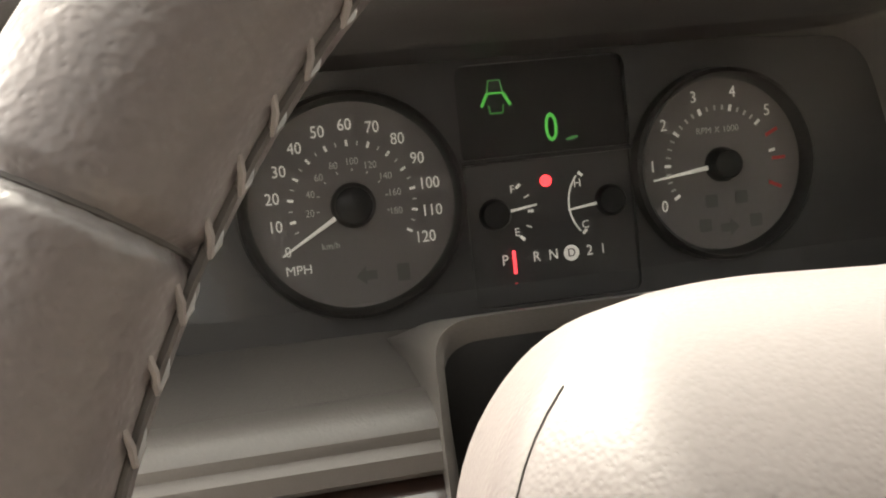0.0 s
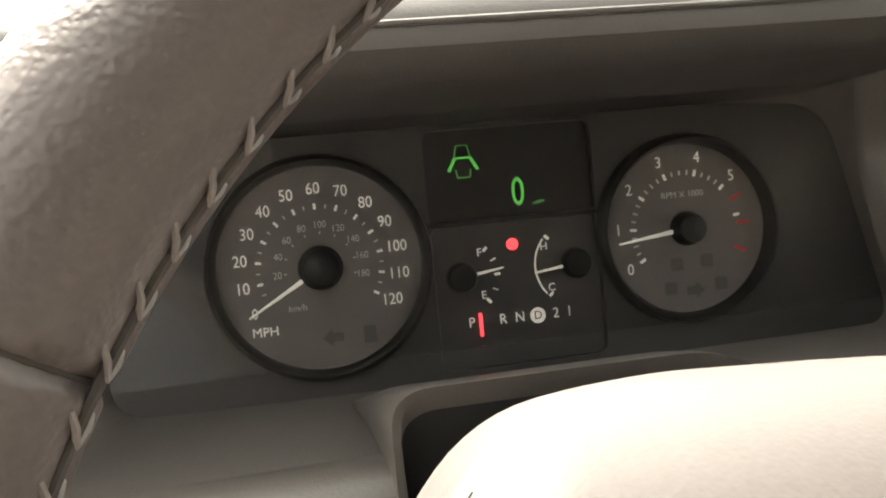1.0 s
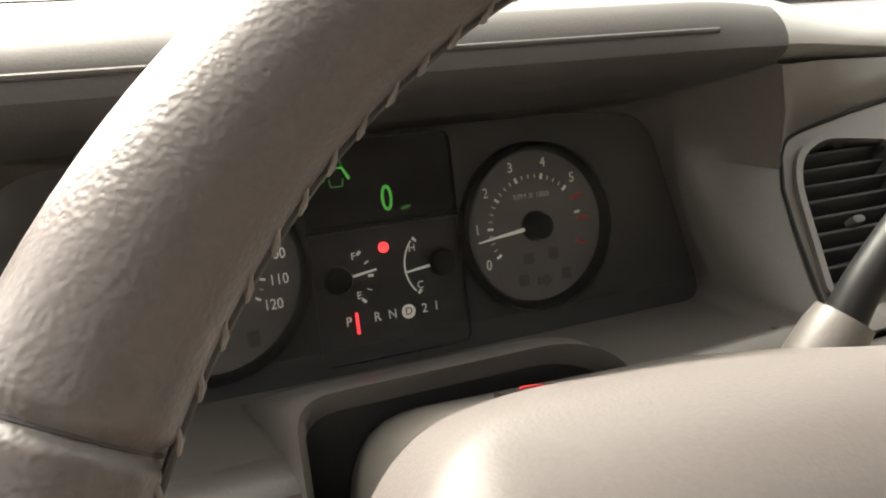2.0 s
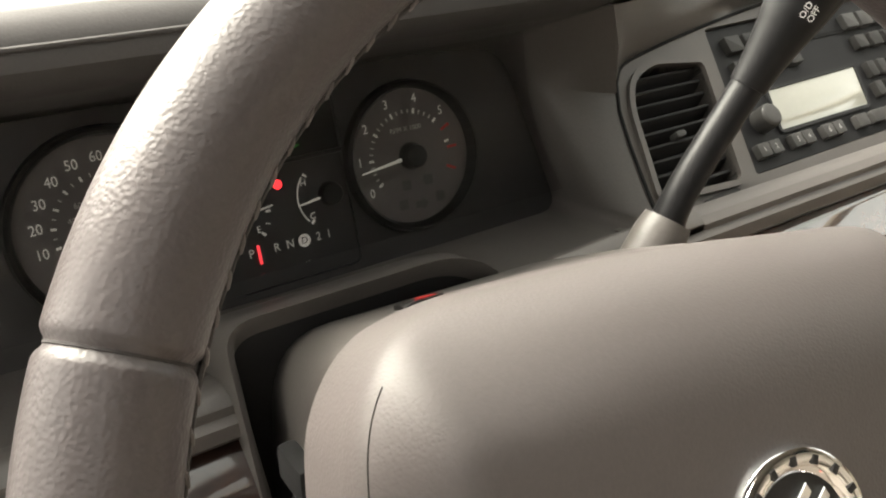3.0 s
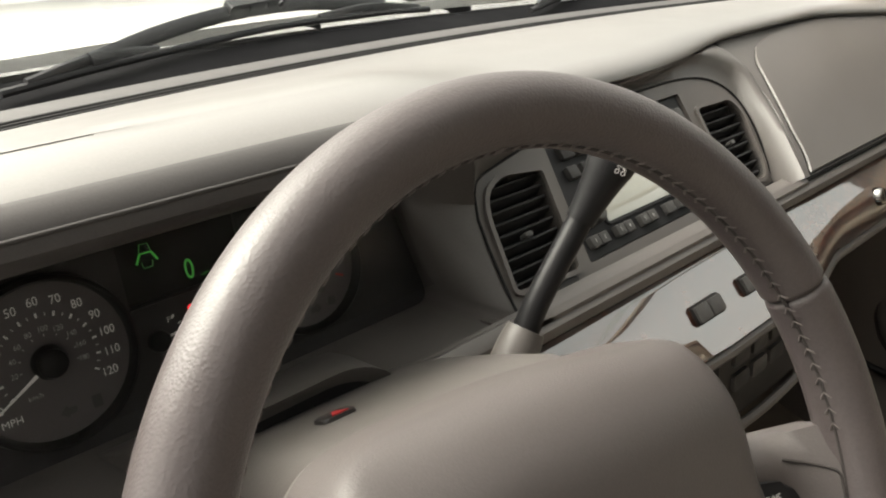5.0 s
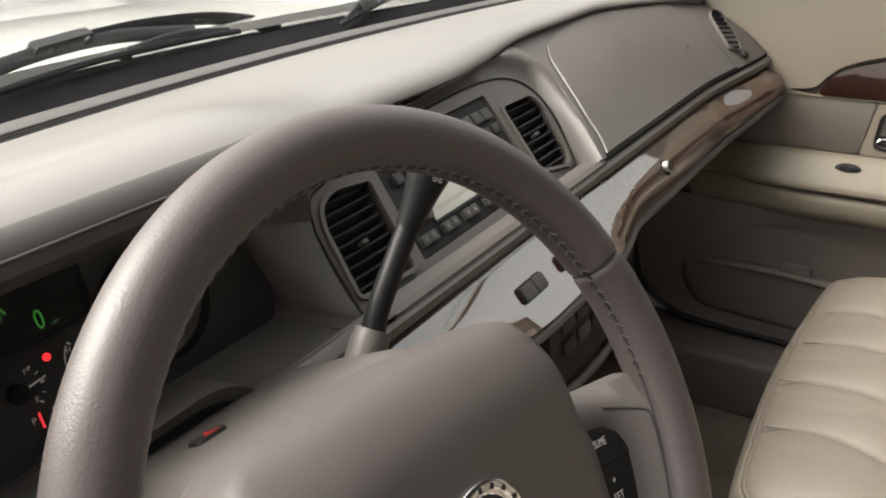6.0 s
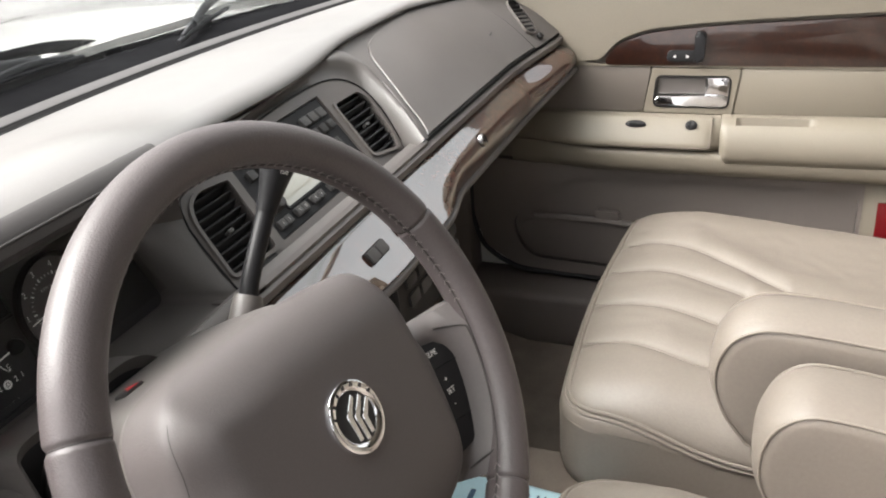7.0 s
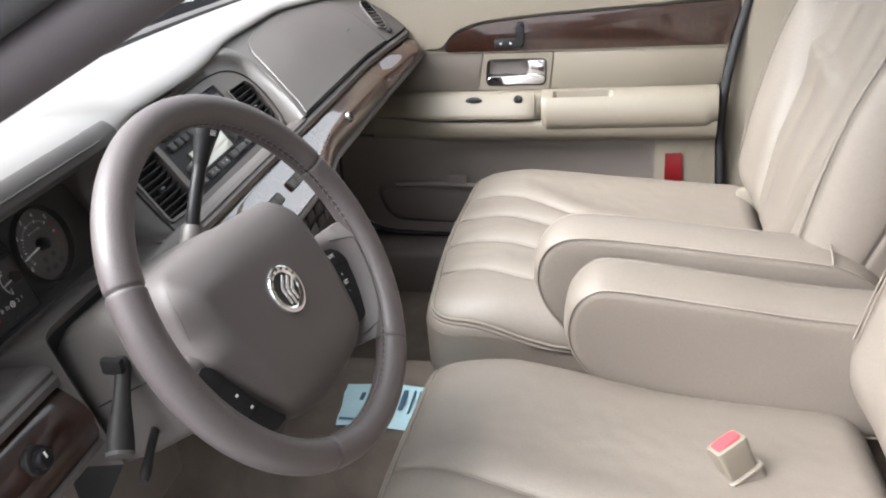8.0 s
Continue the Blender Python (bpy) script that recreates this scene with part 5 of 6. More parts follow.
for grow, drop in ((0.0012, 0.004), (0.002, 0.010)):
    rings.append([TURNED @ Vector((p[0], p[1], pad_height(o[0], o[1]) - drop)) for p, o in zip(grow_out(PADO, grow), PADO)])
rings.append([TURNED @ Vector((p[0], p[1], -0.066)) for p in grow_out(PADO, 0.0025)])
pad = part("airbag_cover", loft(rings, True), M_PAD, wheel, "smooth taupe airbag cover folded at the sides", sharp=60)
joint = []
for p in PADO:
    if p[0] < -0.1 and 0.0 < p[1] < 0.05:
        q = pc + (Vector((p[0], p[1])) - pc) * 0.992
        joint.append(TURNED @ Vector((q.x, q.y, pad_height(q.x, q.y) + 0.0001)))
part("cover_joint", tube(joint, 0.0002, 6), M_SEAM, pad, "dark joint along the cover's edge")
shroud = [[TURNED @ Vector((p[0], p[1], h)) for p in grow_out(PADO, grow)] for grow, h in ((0.001, -0.064), (0.0, -0.074), (-0.02, -0.082), (-0.05, -0.086))]
part("hub_shroud", loft(shroud, True, True), M_TRIM, wheel, "dull taupe shroud behind the cover")

# badge: chrome ring, black disc, plain chrome bars
BADGE = TURNED @ pose(-0.002, -0.0175, 0.0048) @ Matrix.Scale(1.04, 4)
badge = part("emblem", loft([[BADGE @ Vector((0.0225 * 0 + a * math.cos(q), a * 1.0 * math.sin(q), h)) for q in (2 * math.pi * i / 48 for i in range(48))] for a, h in ((0.0245, -0.003), (0.0245, 0.0), (0.0235, 0.002), (0.0215, 0.0028), (0.0185, 0.002), (0.0165, 0.0002))], True), M_CHROME, pad, "round chrome emblem with black centre")
part("disc", prism(disc(0, 0, 0.0172, 40), -0.002, 0.0006, BADGE), M_BLACK, badge)
for off, low, bend, ex, ey in ((-0.0066, -0.0132, 0.0042, 0.0035, 0.0140), (-0.0006, -0.0158, 0.0010, 0.0098, 0.0112), (0.0054, -0.0142, -0.0022, 0.0142, 0.0066)):
    part("bar", prism([(off - 0.0019, low), (off + 0.0019, low - 0.0004), (off + 0.0019, bend - 0.0018), (ex + 0.0016, ey - 0.0028), (ex, ey), (off - 0.0019, bend)], 0.0004, 0.002, BADGE, 0.0003, 1), M_CHROME, badge, "bent chrome stroke")
mk = part("mark", box(-0.0009, -0.0013, 0.0023, 0.0009, 0.0013, 0.003, 0, 1, BADGE @ pose(0, 0.0205, 0)), M_BLACK, badge, "small dark bar where lettering is")
for deg in (-66, -44, -22, 22, 44, 66):
    again(mk, Matrix.Translation(-WC) @ BADGE @ pose(0, 0, 0, 0, 0, deg) @ BADGE.inverted() @ Matrix.Translation(WC))

for s in (1, -1):
    m = TURNED @ Matrix.Diagonal((s, 1, 1, 1))
    spoke_rows = []
    inner_side = curve_through([(0.100, -0.0085, 0), (0.104, -0.03, 0), (0.100, -0.06, 0), (0.091, -0.085, 0), (0.078, -0.106, 0), (0.068, -0.116, 0)], 4)
    for k, p in enumerate(inner_side):
        q = k / (len(inner_side) - 1)
        a = radians(-5.5 - 43.0 * q + 4 * math.exp(-(q / 0.05) ** 2) - 3 * math.exp(-((q - 1) / 0.05) ** 2))
        o = Vector((0.1685 * math.cos(a), 0.1685 * math.sin(a), 0))
        ends = math.exp(-(q / 0.08) ** 2) + math.exp(-((q - 1) / 0.08) ** 2)
        dip = 0.012 * (math.exp(-(q / 0.035) ** 2) + math.exp(-((q - 1) / 0.035) ** 2))
        row = []
        for j in range(17):
            f = j / 16
            flare = (0.031 - 0.010 * ends) * smooth(0.5, 1.06, f) ** 1.4
            lip = 0.0014 * smooth(0.845, 0.875, f) * (1 - ends)
            row.append(m @ Vector((p.x + (o.x - p.x) * f, p.y + (o.y - p.y) * f, -0.0215 + 0.002 * math.sin(math.pi * f) + flare + lip - dip * (1 - f ** 4))))
        spoke_rows.append(row)
    spoke = part("spoke", shell(spoke_rows, 0.022, -W_N), M_PAD, wheel, "smooth taupe spoke with switches", sharp=60)
    edge = [row[14] for row in spoke_rows[2:-2]]
    edge = [spoke_rows[1][10], spoke_rows[1][12].lerp(spoke_rows[2][13], 0.5)] + edge + [spoke_rows[-2][12].lerp(spoke_rows[-3][13], 0.5), spoke_rows[-2][10]]
    edge = curve_through(edge, 3)
    part("crease", tube([p + W_N * 0.0003 for p in edge], 0.0009, 6), M_SEAM, spoke, "crease beside the rim")
    if s < 0:
        CP_ = fillet([(0.126, -0.022), (0.142, -0.0205), (0.1455, -0.036), (0.1385, -0.060), (0.124, -0.088), (0.107, -0.109), (0.080, -0.1085), (0.097, -0.074), (0.107, -0.052), (0.117, -0.036)], [0.004, 0.008, 0.012, 0.02, 0.02, 0.005, 0.005, 0.02, 0.02, 0.02], 5)
    else:
        CP_ = fillet([(0.104, -0.0165), (0.136, -0.0245), (0.1465, -0.0445), (0.1445, -0.068), (0.130, -0.0925), (0.1185, -0.1055), (0.082, -0.1035), (0.092, -0.080), (0.101, -0.050)], [0.004, 0.010, 0.015, 0.02, 0.02, 0.006, 0.006, 0.02, 0.02], 5)
    ctl = part("control_pad", prism(CP_, -0.028, -0.0145, m, 0.002, 2), M_SOFTBLK, spoke, "black cruise switch pad")
    for u0, v0, u1, v1 in ((0.104, -0.039, 0.145, -0.046), (0.092, -0.080, 0.134, -0.088)) if s > 0 else ((0.121, -0.043, 0.142, -0.047), (0.097, -0.080, 0.1275, -0.084)):
        part("button_gap", tube([m @ Vector((u0, v0, -0.0144)), m @ Vector((u1, v1, -0.0144))], 0.0006, 6), M_GAP, ctl)
    if s > 0:
        part("lettering", word("RESUME", 0.0046, shift(TURNED, 0.1175, -0.0290, -0.0143, -9), 0.8), M_WHITE, ctl)
        part("lettering", word("+", 0.0048, shift(TURNED, 0.1201, -0.0530, -0.0143)), M_WHITE, ctl)
        part("lettering", word("SET", 0.0046, shift(TURNED, 0.119, -0.0625, -0.0143, -9)), M_WHITE, ctl)
        part("lettering", word("-", 0.0048, shift(TURNED, 0.1155, -0.072, -0.0143)), M_WHITE, ctl)
    else:
        for u, v in ((-0.118, -0.060), (-0.111, -0.077)):
            part("mark", prism(rect(u - 0.0018, v - 0.0012, u + 0.0018, v + 0.0012), -0.0146, -0.0141, TURNED), M_WHITE, ctl, "small white mark")

# ---- closed passenger door ----
door = thing("door_1", "closed beige passenger door with burl wood trim", "car door", (1.17, 0.05, 0.2), kind="structure")
DR = basis((1.15, 0, 0), (0, -1, 0), (0, 0, 1))


def dp(*pts):
    return [(-y, z) for y, z in pts]


part("door_panel", prism(fillet(dp((0.40, 0.21), (0.472, 0.28), (0.476, 0.79), (-0.405, 0.81), (-0.372, 0.72), (-0.352, 0.52), (-0.36, 0.32), (-0.372, 0.19)), [0.03, 0.05, 0.02, 0.02, 0.05, 0.05, 0.05, 0.03]), -0.06, -0.012, DR, 0.006), M_BEIGEP, door, "beige vinyl door panel")
WOODO = fillet(dp((0.222, 0.6455), (0.214, 0.665), (0.195, 0.683), (0.150, 0.701), (0.09, 0.7085), (0.0, 0.716), (-0.2, 0.7265), (-0.392, 0.7365), (-0.366, 0.6475)), [0.012, 0.01, 0.03, 0.04, 0.02, 0.02, 0.02, 0.004, 0.004], 5)
wd = part("wood_trim", prism(WOODO, -0.014, 0.002, DR, 0.007, 4), M_WOODSHADE, door, "glossy dark burl wood strip", sharp=60)
UPPER = fillet(dp((0.50, 0.655), (0.262, 0.652), (0.224, 0.657), (0.212, 0.674), (0.193, 0.692), (0.150, 0.7085), (0.09, 0.716), (0.0, 0.7235), (-0.2, 0.7345), (-0.396, 0.745), (-0.408, 0.815), (0.50, 0.79)), [0, 0, 0.01, 0.01, 0.03, 0.04, 0.02, 0.02, 0.02, 0, 0.01, 0.02], 5)
part("upper_pad", prism(UPPER, -0.02, 0.004, DR, 0.008, 3), M_BEIGEP, door, "padded beige upper door trim")
part("band_front", prism(fillet(dp((0.47, 0.560), (0.152, 0.5605), (0.137, 0.6415), (0.262, 0.6435), (0.47, 0.645)), 0.004), -0.02, -0.002, DR, 0.003), M_TAUPEL, door, "taupe insert ahead of the handle")
part("band_rear", prism(fillet(dp((-0.0045, 0.5605), (-0.357, 0.566), (-0.366, 0.6425), (-0.0155, 0.6405)), 0.004), -0.02, -0.001, DR, 0.003), M_BEIGEP, door, "smooth beige insert behind the handle")
part("band_strip", prism(fillet(dp((0.47, 0.6440), (-0.366, 0.6415), (-0.366, 0.6475), (0.226, 0.6465), (0.262, 0.6510), (0.47, 0.6535)), 0.001), -0.02, 0.0005, DR, 0.001), M_BEIGEP, door, "narrow beige strip under the wood")
# unseen panel, added so the right end of the dash wood mirrors no sky
part("sky_block", prism(fillet(dp((0.53, 0.785), (0.19, 0.787), (0.23, 0.83), (0.50, 1.03), (0.53, 1.03)), 0.01), -0.02, -0.006, DR, 0.004), M_TAUPED, door, "unseen taupe panel added to keep sky off the wood")
HOLE = fillet(dp((0.133, 0.571), (0.004, 0.571), (0.001, 0.627), (0.128, 0.627)), 0.012, 5)
bez = part("handle_bezel", plate(fillet(dp((0.150, 0.5605), (-0.0025, 0.5605), (-0.0135, 0.6405), (0.135, 0.6405)), 0.004, 3), [HOLE], -0.02, 0.001, DR), M_BEIGEP, door, "beige bezel round the door handle")
part("handle_shadow_line", tube([DR @ Vector((p[0], p[1], 0.0012)) for p in HOLE], 0.0012, 6, closed=True), M_BLACK, bez)
part("handle_cup", prism(grow_out(HOLE, 0.001), -0.0185, -0.0105, DR), M_TRIM, bez, "taupe finger cup")
part("handle_cup_wall", loft([[DR @ Vector((p[0], p[1], h)) for p in HOLE] for h in (0.0005, -0.011)], True), M_TRIM, bez, "taupe wall of the finger cup")
hd = part("door_handle", prism(fillet(dp((0.1295, 0.5765), (0.085, 0.5735), (0.010, 0.5745), (0.006, 0.580), (0.006, 0.5935), (0.046, 0.5930), (0.090, 0.5905), (0.1285, 0.5895)), 0.005, 4), -0.010, 0.004, DR, 0.0045, 3), M_CHROME, door, "chrome inside door handle")
part("handle_pivot", prism(fillet(dp((0.047, 0.586), (0.0065, 0.580), (0.004, 0.6245), (0.0415, 0.6240), (0.0375, 0.609)), [0.004, 0.004, 0.005, 0.002, 0.012], 4), -0.0105, 0.0005, DR, 0.004, 3), M_CHROME, hd, "chrome block of the handle")
part("finger_pad", pillow((0.004, 0.0415, 0.0165), 0.0035, 10, lambda p, n: p, Matrix.Translation((1.1585, 0.0845, 0.6085))), M_TRIM, hd, "taupe back of the finger cup")
# lock lever with its plate and two outward arrows
kb = part("lock_lever", prism(fillet(dp((0.066, 0.653), (0.049, 0.653), (0.046, 0.705), (0.064, 0.705)), 0.008), 0.0, 0.014, DR, 0.005, 3), M_SOFTBLK, door, "black lever on the wood trim")
part("plate", prism(fillet(dp((0.112, 0.6535), (0.056, 0.6535), (0.058, 0.673), (0.109, 0.673)), 0.007), 0.0, 0.006, DR, 0.002), M_SOFTBLK, kb)
for y, way in ((0.0976, 1), (0.0758, -1)):
    part("mark", prism([(-y + way * a * 0.75, 0.6625 + b * 0.62) for a, b in (((-0.004, 0.0), (0.003, 0.0045), (0.003, -0.0045)) if way < 0 else ((-0.004, 0.0), (0.003, -0.0045), (0.003, 0.0045)))], 0.006, 0.0066, DR), M_WHITE, kb, "small white arrow")
# switch ledge and armrest


def ledge(prof, y0, y1, fade, taper=0.0):
    """A moulding along the door: profile of (x, z), flattened towards the front end."""
    rings = []
    for i in range(15):
        y = y0 + (y1 - y0) * i / 14
        k = smooth(y0, y0 - fade, y) if fade else 1.0
        e = 1 - 0.25 * smooth(0.012, 0.0, y - y1) if taper else 1.0
        rings.append([(1.148 - (1.148 - x) * max(0.06, k) * e, y, z) for x, z in prof])
    return loft(rings, False, True)


part("switch_ledge", ledge([(1.15, 0.5585), (1.136, 0.5575), (1.128, 0.554), (1.104, 0.520), (1.101, 0.513), (1.104, 0.506), (1.115, 0.502), (1.15, 0.500)], 0.40, 0.0135, 0.16, 1), M_BEIGEP, door, "beige sloped ledge carrying the window switches", sharp=70)
part("ledge_base", ledge([(1.15, 0.5005), (1.112, 0.5000), (1.107, 0.496), (1.106, 0.488), (1.108, 0.470), (1.118, 0.456), (1.15, 0.450)], 0.40, -0.352, 0.2), M_BEIGEP, door, sharp=70)
SLOPE = basis((1.116, 0, 0.5375), (0, -1, 0), (0.024, 0, 0.034))
for y, v, w, l in ((0.158, 0.009, 0.0075, 0.0185), (0.0615, 0.010, 0.0100, 0.0105)):
    S_ = shift(SLOPE, -y, v)
    ring = [(l * math.cos(a), w * math.sin(a) * (1.0 if math.sin(a) > 0 else 0.75)) for a in (2 * math.pi * i / 28 for i in range(28))]
    sw = part("window_switch", prism(ring, -0.003, 0.0022, S_, 0.0012), M_SOFTBLK, door, "small oval black door switch")
    part("rocker", loft([[S_ @ Vector((p[0] * g, p[1] * g, h + 0.0016 * (p[0] / l) ** 2)) for p in ring] for g, h in ((0.72, 0.0015), (0.68, 0.0040), (0.5, 0.0044), (0.01, 0.0040))], True), M_GLOSS, sw, "glossy saddle-shaped rocker")
groove_pts = [Vector((1.1365, 0.0275, 0.5580)), Vector((1.1285, 0.0270, 0.5547)), Vector((1.116, 0.0270, 0.5373)), Vector((1.1045, 0.0275, 0.5212)), Vector((1.1015, 0.031, 0.5125)), Vector((1.1010, 0.045, 0.5110)), Vector((1.1012, 0.10, 0.5108)), Vector((1.1020, 0.20, 0.5105))]
part("ledge_groove", tube(curve_through(groove_pts, 5), 0.0011, 6), M_STITCH, door, "fine groove round the switch panel")
rings = []
ARM = [(0.0, 0.0), (0.010, -0.001), (0.013, -0.0015), (0.016, -0.002), (0.032, -0.007), (0.0345, -0.009), (0.037, -0.0105), (0.047, -0.024), (0.053, -0.042), (0.052, -0.062), (0.044, -0.076), (0.02, -0.082), (0.0, -0.082)]
for i in range(61):
    f = i / 60
    y = 0.012 - 0.364 * f
    s = min(1.0, 0.80 + 0.20 * math.sqrt(min(1.0, f / 0.03))) * (1 - 0.1 * smooth(0.93, 1.0, f))
    cup = 0.016 * smooth(0.078, 0.088, f) * (1 - smooth(0.38, 0.42, f))
    rings.append([(1.15 - a * s, y, 0.560 + 0.004 * f + b * s - (cup if k in (3, 4) else 0)) for k, (a, b) in enumerate(ARM)])
part("armrest", loft(rings, False, True), M_BEIGEP, door, "padded beige door armrest with a pull cup", sharp=50)
# map pocket
POCK = fillet(dp((0.38, 0.245), (0.41, 0.32), (0.365, 0.375), (0.30, 0.418), (0.22, 0.433), (-0.20, 0.432), (-0.222, 0.42), (-0.225, 0.25), (0.1, 0.232)), [0.04, 0.03, 0.04, 0.05, 0.05, 0.02, 0.01, 0.02, 0.05], 6)
LOW = fillet(dp((0.40, 0.222), (0.466, 0.262), (0.488, 0.33), (0.486, 0.40), (0.474, 0.46), (0.36, 0.452), (-0.354, 0.462), (-0.362, 0.32), (-0.372, 0.205), (0.30, 0.2155)), 0.02)
part("lower_panel", plate(LOW, [POCK], -0.02, 0.006, DR), M_TAUPED, door, "taupe lower door panel")
part("pocket_back", prism(grow_out(POCK, 0.004), -0.024, -0.0085, DR), M_TAUPED, door, "recessed taupe back of the map pocket")
part("pocket_wall", loft([[DR @ Vector((p[0], p[1], h)) for p in POCK] for h in (0.006, 0.003, -0.010)], True), M_TAUPED, door)
part("pocket_lip", tube(curve_through([DR @ Vector((p[0], p[1], 0.004)) for p in dp((0.36, 0.336), (0.30, 0.338), (0.2, 0.336), (0.1, 0.326), (-0.05, 0.322), (-0.22, 0.325))], 5), 0.007, 8), M_TAUPED, door, "rolled edge of the map pocket")
part("pocket_front", prism(fillet(dp((0.372, 0.25), (0.40, 0.315), (0.34, 0.334), (0.2, 0.334), (0.1, 0.324), (-0.222, 0.322), (-0.222, 0.252), (0.1, 0.236)), 0.02), -0.004, 0.002, DR, 0.004), M_TAUPED, door)
part("pocket_tab", prism(fillet(dp((0.235, 0.33), (0.19, 0.33), (0.19, 0.356), (0.235, 0.36)), 0.004), -0.006, 0.008, DR, 0.003), M_TAUPED, door)
rp = part("reflector_plate", prism(fillet(dp((-0.230, 0.200), (-0.230, 0.458), (-0.353, 0.460), (-0.361, 0.32), (-0.370, 0.200)), 0.006), 0.002, 0.009, DR, 0.003), M_BEIGEP, door, "beige plate behind the reflector")
part("reflector", prism(fillet(dp((-0.253, 0.343), (-0.292, 0.342), (-0.288, 0.416), (-0.252, 0.415)), 0.003), 0.008, 0.013, DR, 0.002), M_REFL, rp, "red courtesy reflector")
part("outer_skin", box(1.196, -0.43, 0.08, 1.215, 0.9, 0.80, 0.006), M_PAINT, door, "white painted outer skin")
part("edge_seal", tube(curve_through([DR @ Vector((p[0], p[1], 0.0)) for p in dp((0.468, 0.56), (0.479, 0.46), (0.4915, 0.40), (0.4925, 0.33), (0.471, 0.26), (0.402, 0.2165), (0.30, 0.2095), (0.0, 0.203), (-0.37, 0.198))], 6), 0.0052, 8), M_RUBBER, door, "black rubber seal along the door edge")
side_glass = thing("window_3", "side window glass in the closed door", "window", (1.12, 0, 1.0), kind="structure")
part("pane", shell([[(1.165, 0.52, 0.78), (1.165, 0.0, 0.79), (1.165, -0.44, 0.79)], [(1.09, 0.16, 1.24), (1.085, -0.1, 1.25), (1.08, -0.46, 1.25)]], 0.004, (1, 0, 0)), M_GLASSW, side_glass).visible_shadow = False


# ---- seats ----
def line_gap(d, w, deep):
    return deep * math.exp(-(d / w) ** 2)


def seat(name, label, x0, x1, front, mirror, group, back, zc, seams):
    xc, hw = (x0 + x1) / 2, (x1 - x0) / 2
    ob = thing(name, label, "car seat", (xc, front - 0.3, 0.08), group=group)
    yc, hd = front - 0.29, 0.29
    recline = 21 if mirror > 0 else 25

    def cush(p, n):
        x, y, z = p
        u = x / hw
        fwd = y / hd
        top = max(0.0, n.z)
        z2 = z + 0.012 * (1 - u * u) * top - 0.05 * (1 - fwd) / 2 + 0.012 * math.exp(-((abs(u) - 0.78) / 0.2) ** 2) * top
        z2 -= 0.025 * smooth(0.55, 1.0, fwd) * top
        deep = 0.0
        if top > 0.1:
            yw = y + yc
            run = (1 - smooth(0.92, 0.975, fwd)) * smooth(-0.25, 0.0, fwd)
            for line in seams:
                off = x + xc - along(line, yw)
                puff = smooth(0.95, 0.4, fwd)
                deep += run * (line_gap(off, 0.0045, 0.003) + line_gap(off, 0.014, 0.002 + 0.004 * puff) - puff * line_gap(off - 0.035, 0.03, 0.0045))
            if mirror < 0:
                z2 -= 0.034 * smooth(0.35, 1.0, u) * smooth(0.7, -0.3, fwd) * top
            deep += 0.0014 * noise.noise((x * 13, y * 13, 3)) + 0.0007 * noise.noise((x * 45, y * 45, 5))
        edge = 0.0025 * math.exp(-((math.degrees(math.asin(top)) - 38 * smooth(0.25, 0.90, fwd)) / 7) ** 2) if top < 0.8 else 0
        q = Vector((x, y, z2)) - Vector((n.x, n.y, n.z)) * (deep + edge)
        q.y += 0.02 * (1 - u * u) * smooth(0.3, 1, fwd)
        return q

    m = Matrix.Translation((xc, yc, zc))
    part("cushion", pillow((hw, hd, 0.085), 0.05, 144, cush, m), M_BEIGE, ob, "stitched beige leather seat cushion", sharp=80)
    for line in seams:
        pts = [m @ (cush(Vector((along(line, y) - xc, y - yc, 0.085)), Vector((0, 0, 1))) + Vector((0, 0, 0.0002))) for y in (line[0][0] + (line[-1][0] - line[0][0]) * i / 40 for i in range(41))]
        part("seam", tube(pts, 0.0010, 6), M_STITCH, ob, "stitched seam sunk in the leather")
    cx, cy = hw - 0.05, hd - 0.05
    walk_round = [(Vector((sx * cx, sy * cy)), radians(a0 + 7.5 * k)) for sx, sy, a0 in ((1, 1, 0), (-1, 1, 90), (-1, -1, 180), (1, -1, 270)) for k in range(13)]
    loop = []
    for (c0, a0), (c1, a1) in zip(walk_round, walk_round[1:] + walk_round[:1]):
        steps = 1 if (c1 - c0).length < 1e-6 else 24
        loop += [(c0.lerp(c1, i / steps), Vector((math.cos(a0), math.sin(a0)))) for i in range(steps)]
    for more in (-4, 4):
        pipe = []
        for c, d in loop:
            fi = radians(38 * smooth(0.25, 0.90, (c.y + 0.05 * d.y) / hd) + more)
            nrm = Vector((d.x * math.cos(fi), d.y * math.cos(fi), math.sin(fi)))
            pipe.append(m @ (cush(Vector((c.x, c.y, 0.035)) + nrm * 0.05, nrm) + nrm * 0.001))
        part("piping", tube(pipe, 0.0027, 8, closed=True), M_PIPE, ob, "beige piped seam")
    part("base", box(xc - hw + 0.05, yc - hd + 0.05, 0.11, xc + hw - 0.05, yc + hd - 0.07, 0.285, 0.015), M_TAUPED, ob, "dark seat base")
    for s in (-1, 1):
        part("seat_rail", box(xc + s * (hw - 0.09) - 0.02, yc - hd, 0.075, xc + s * (hw - 0.09) + 0.02, yc + hd - 0.04, 0.115, 0.004), M_BLACK, ob)

    def rest(p, n):
        x, y, z = p
        u, up = x / hw, z / 0.36
        frontf = max(0.0, n.y)
        bol = 0.02 * smooth(0.5, 0.85, abs(u)) + 0.03 * math.exp(-((up + 0.05) / 0.5) ** 2) * smooth(0.55, 0.9, abs(u)) - 0.02 * smooth(-0.5, -1.0, up)
        deep = 0.0
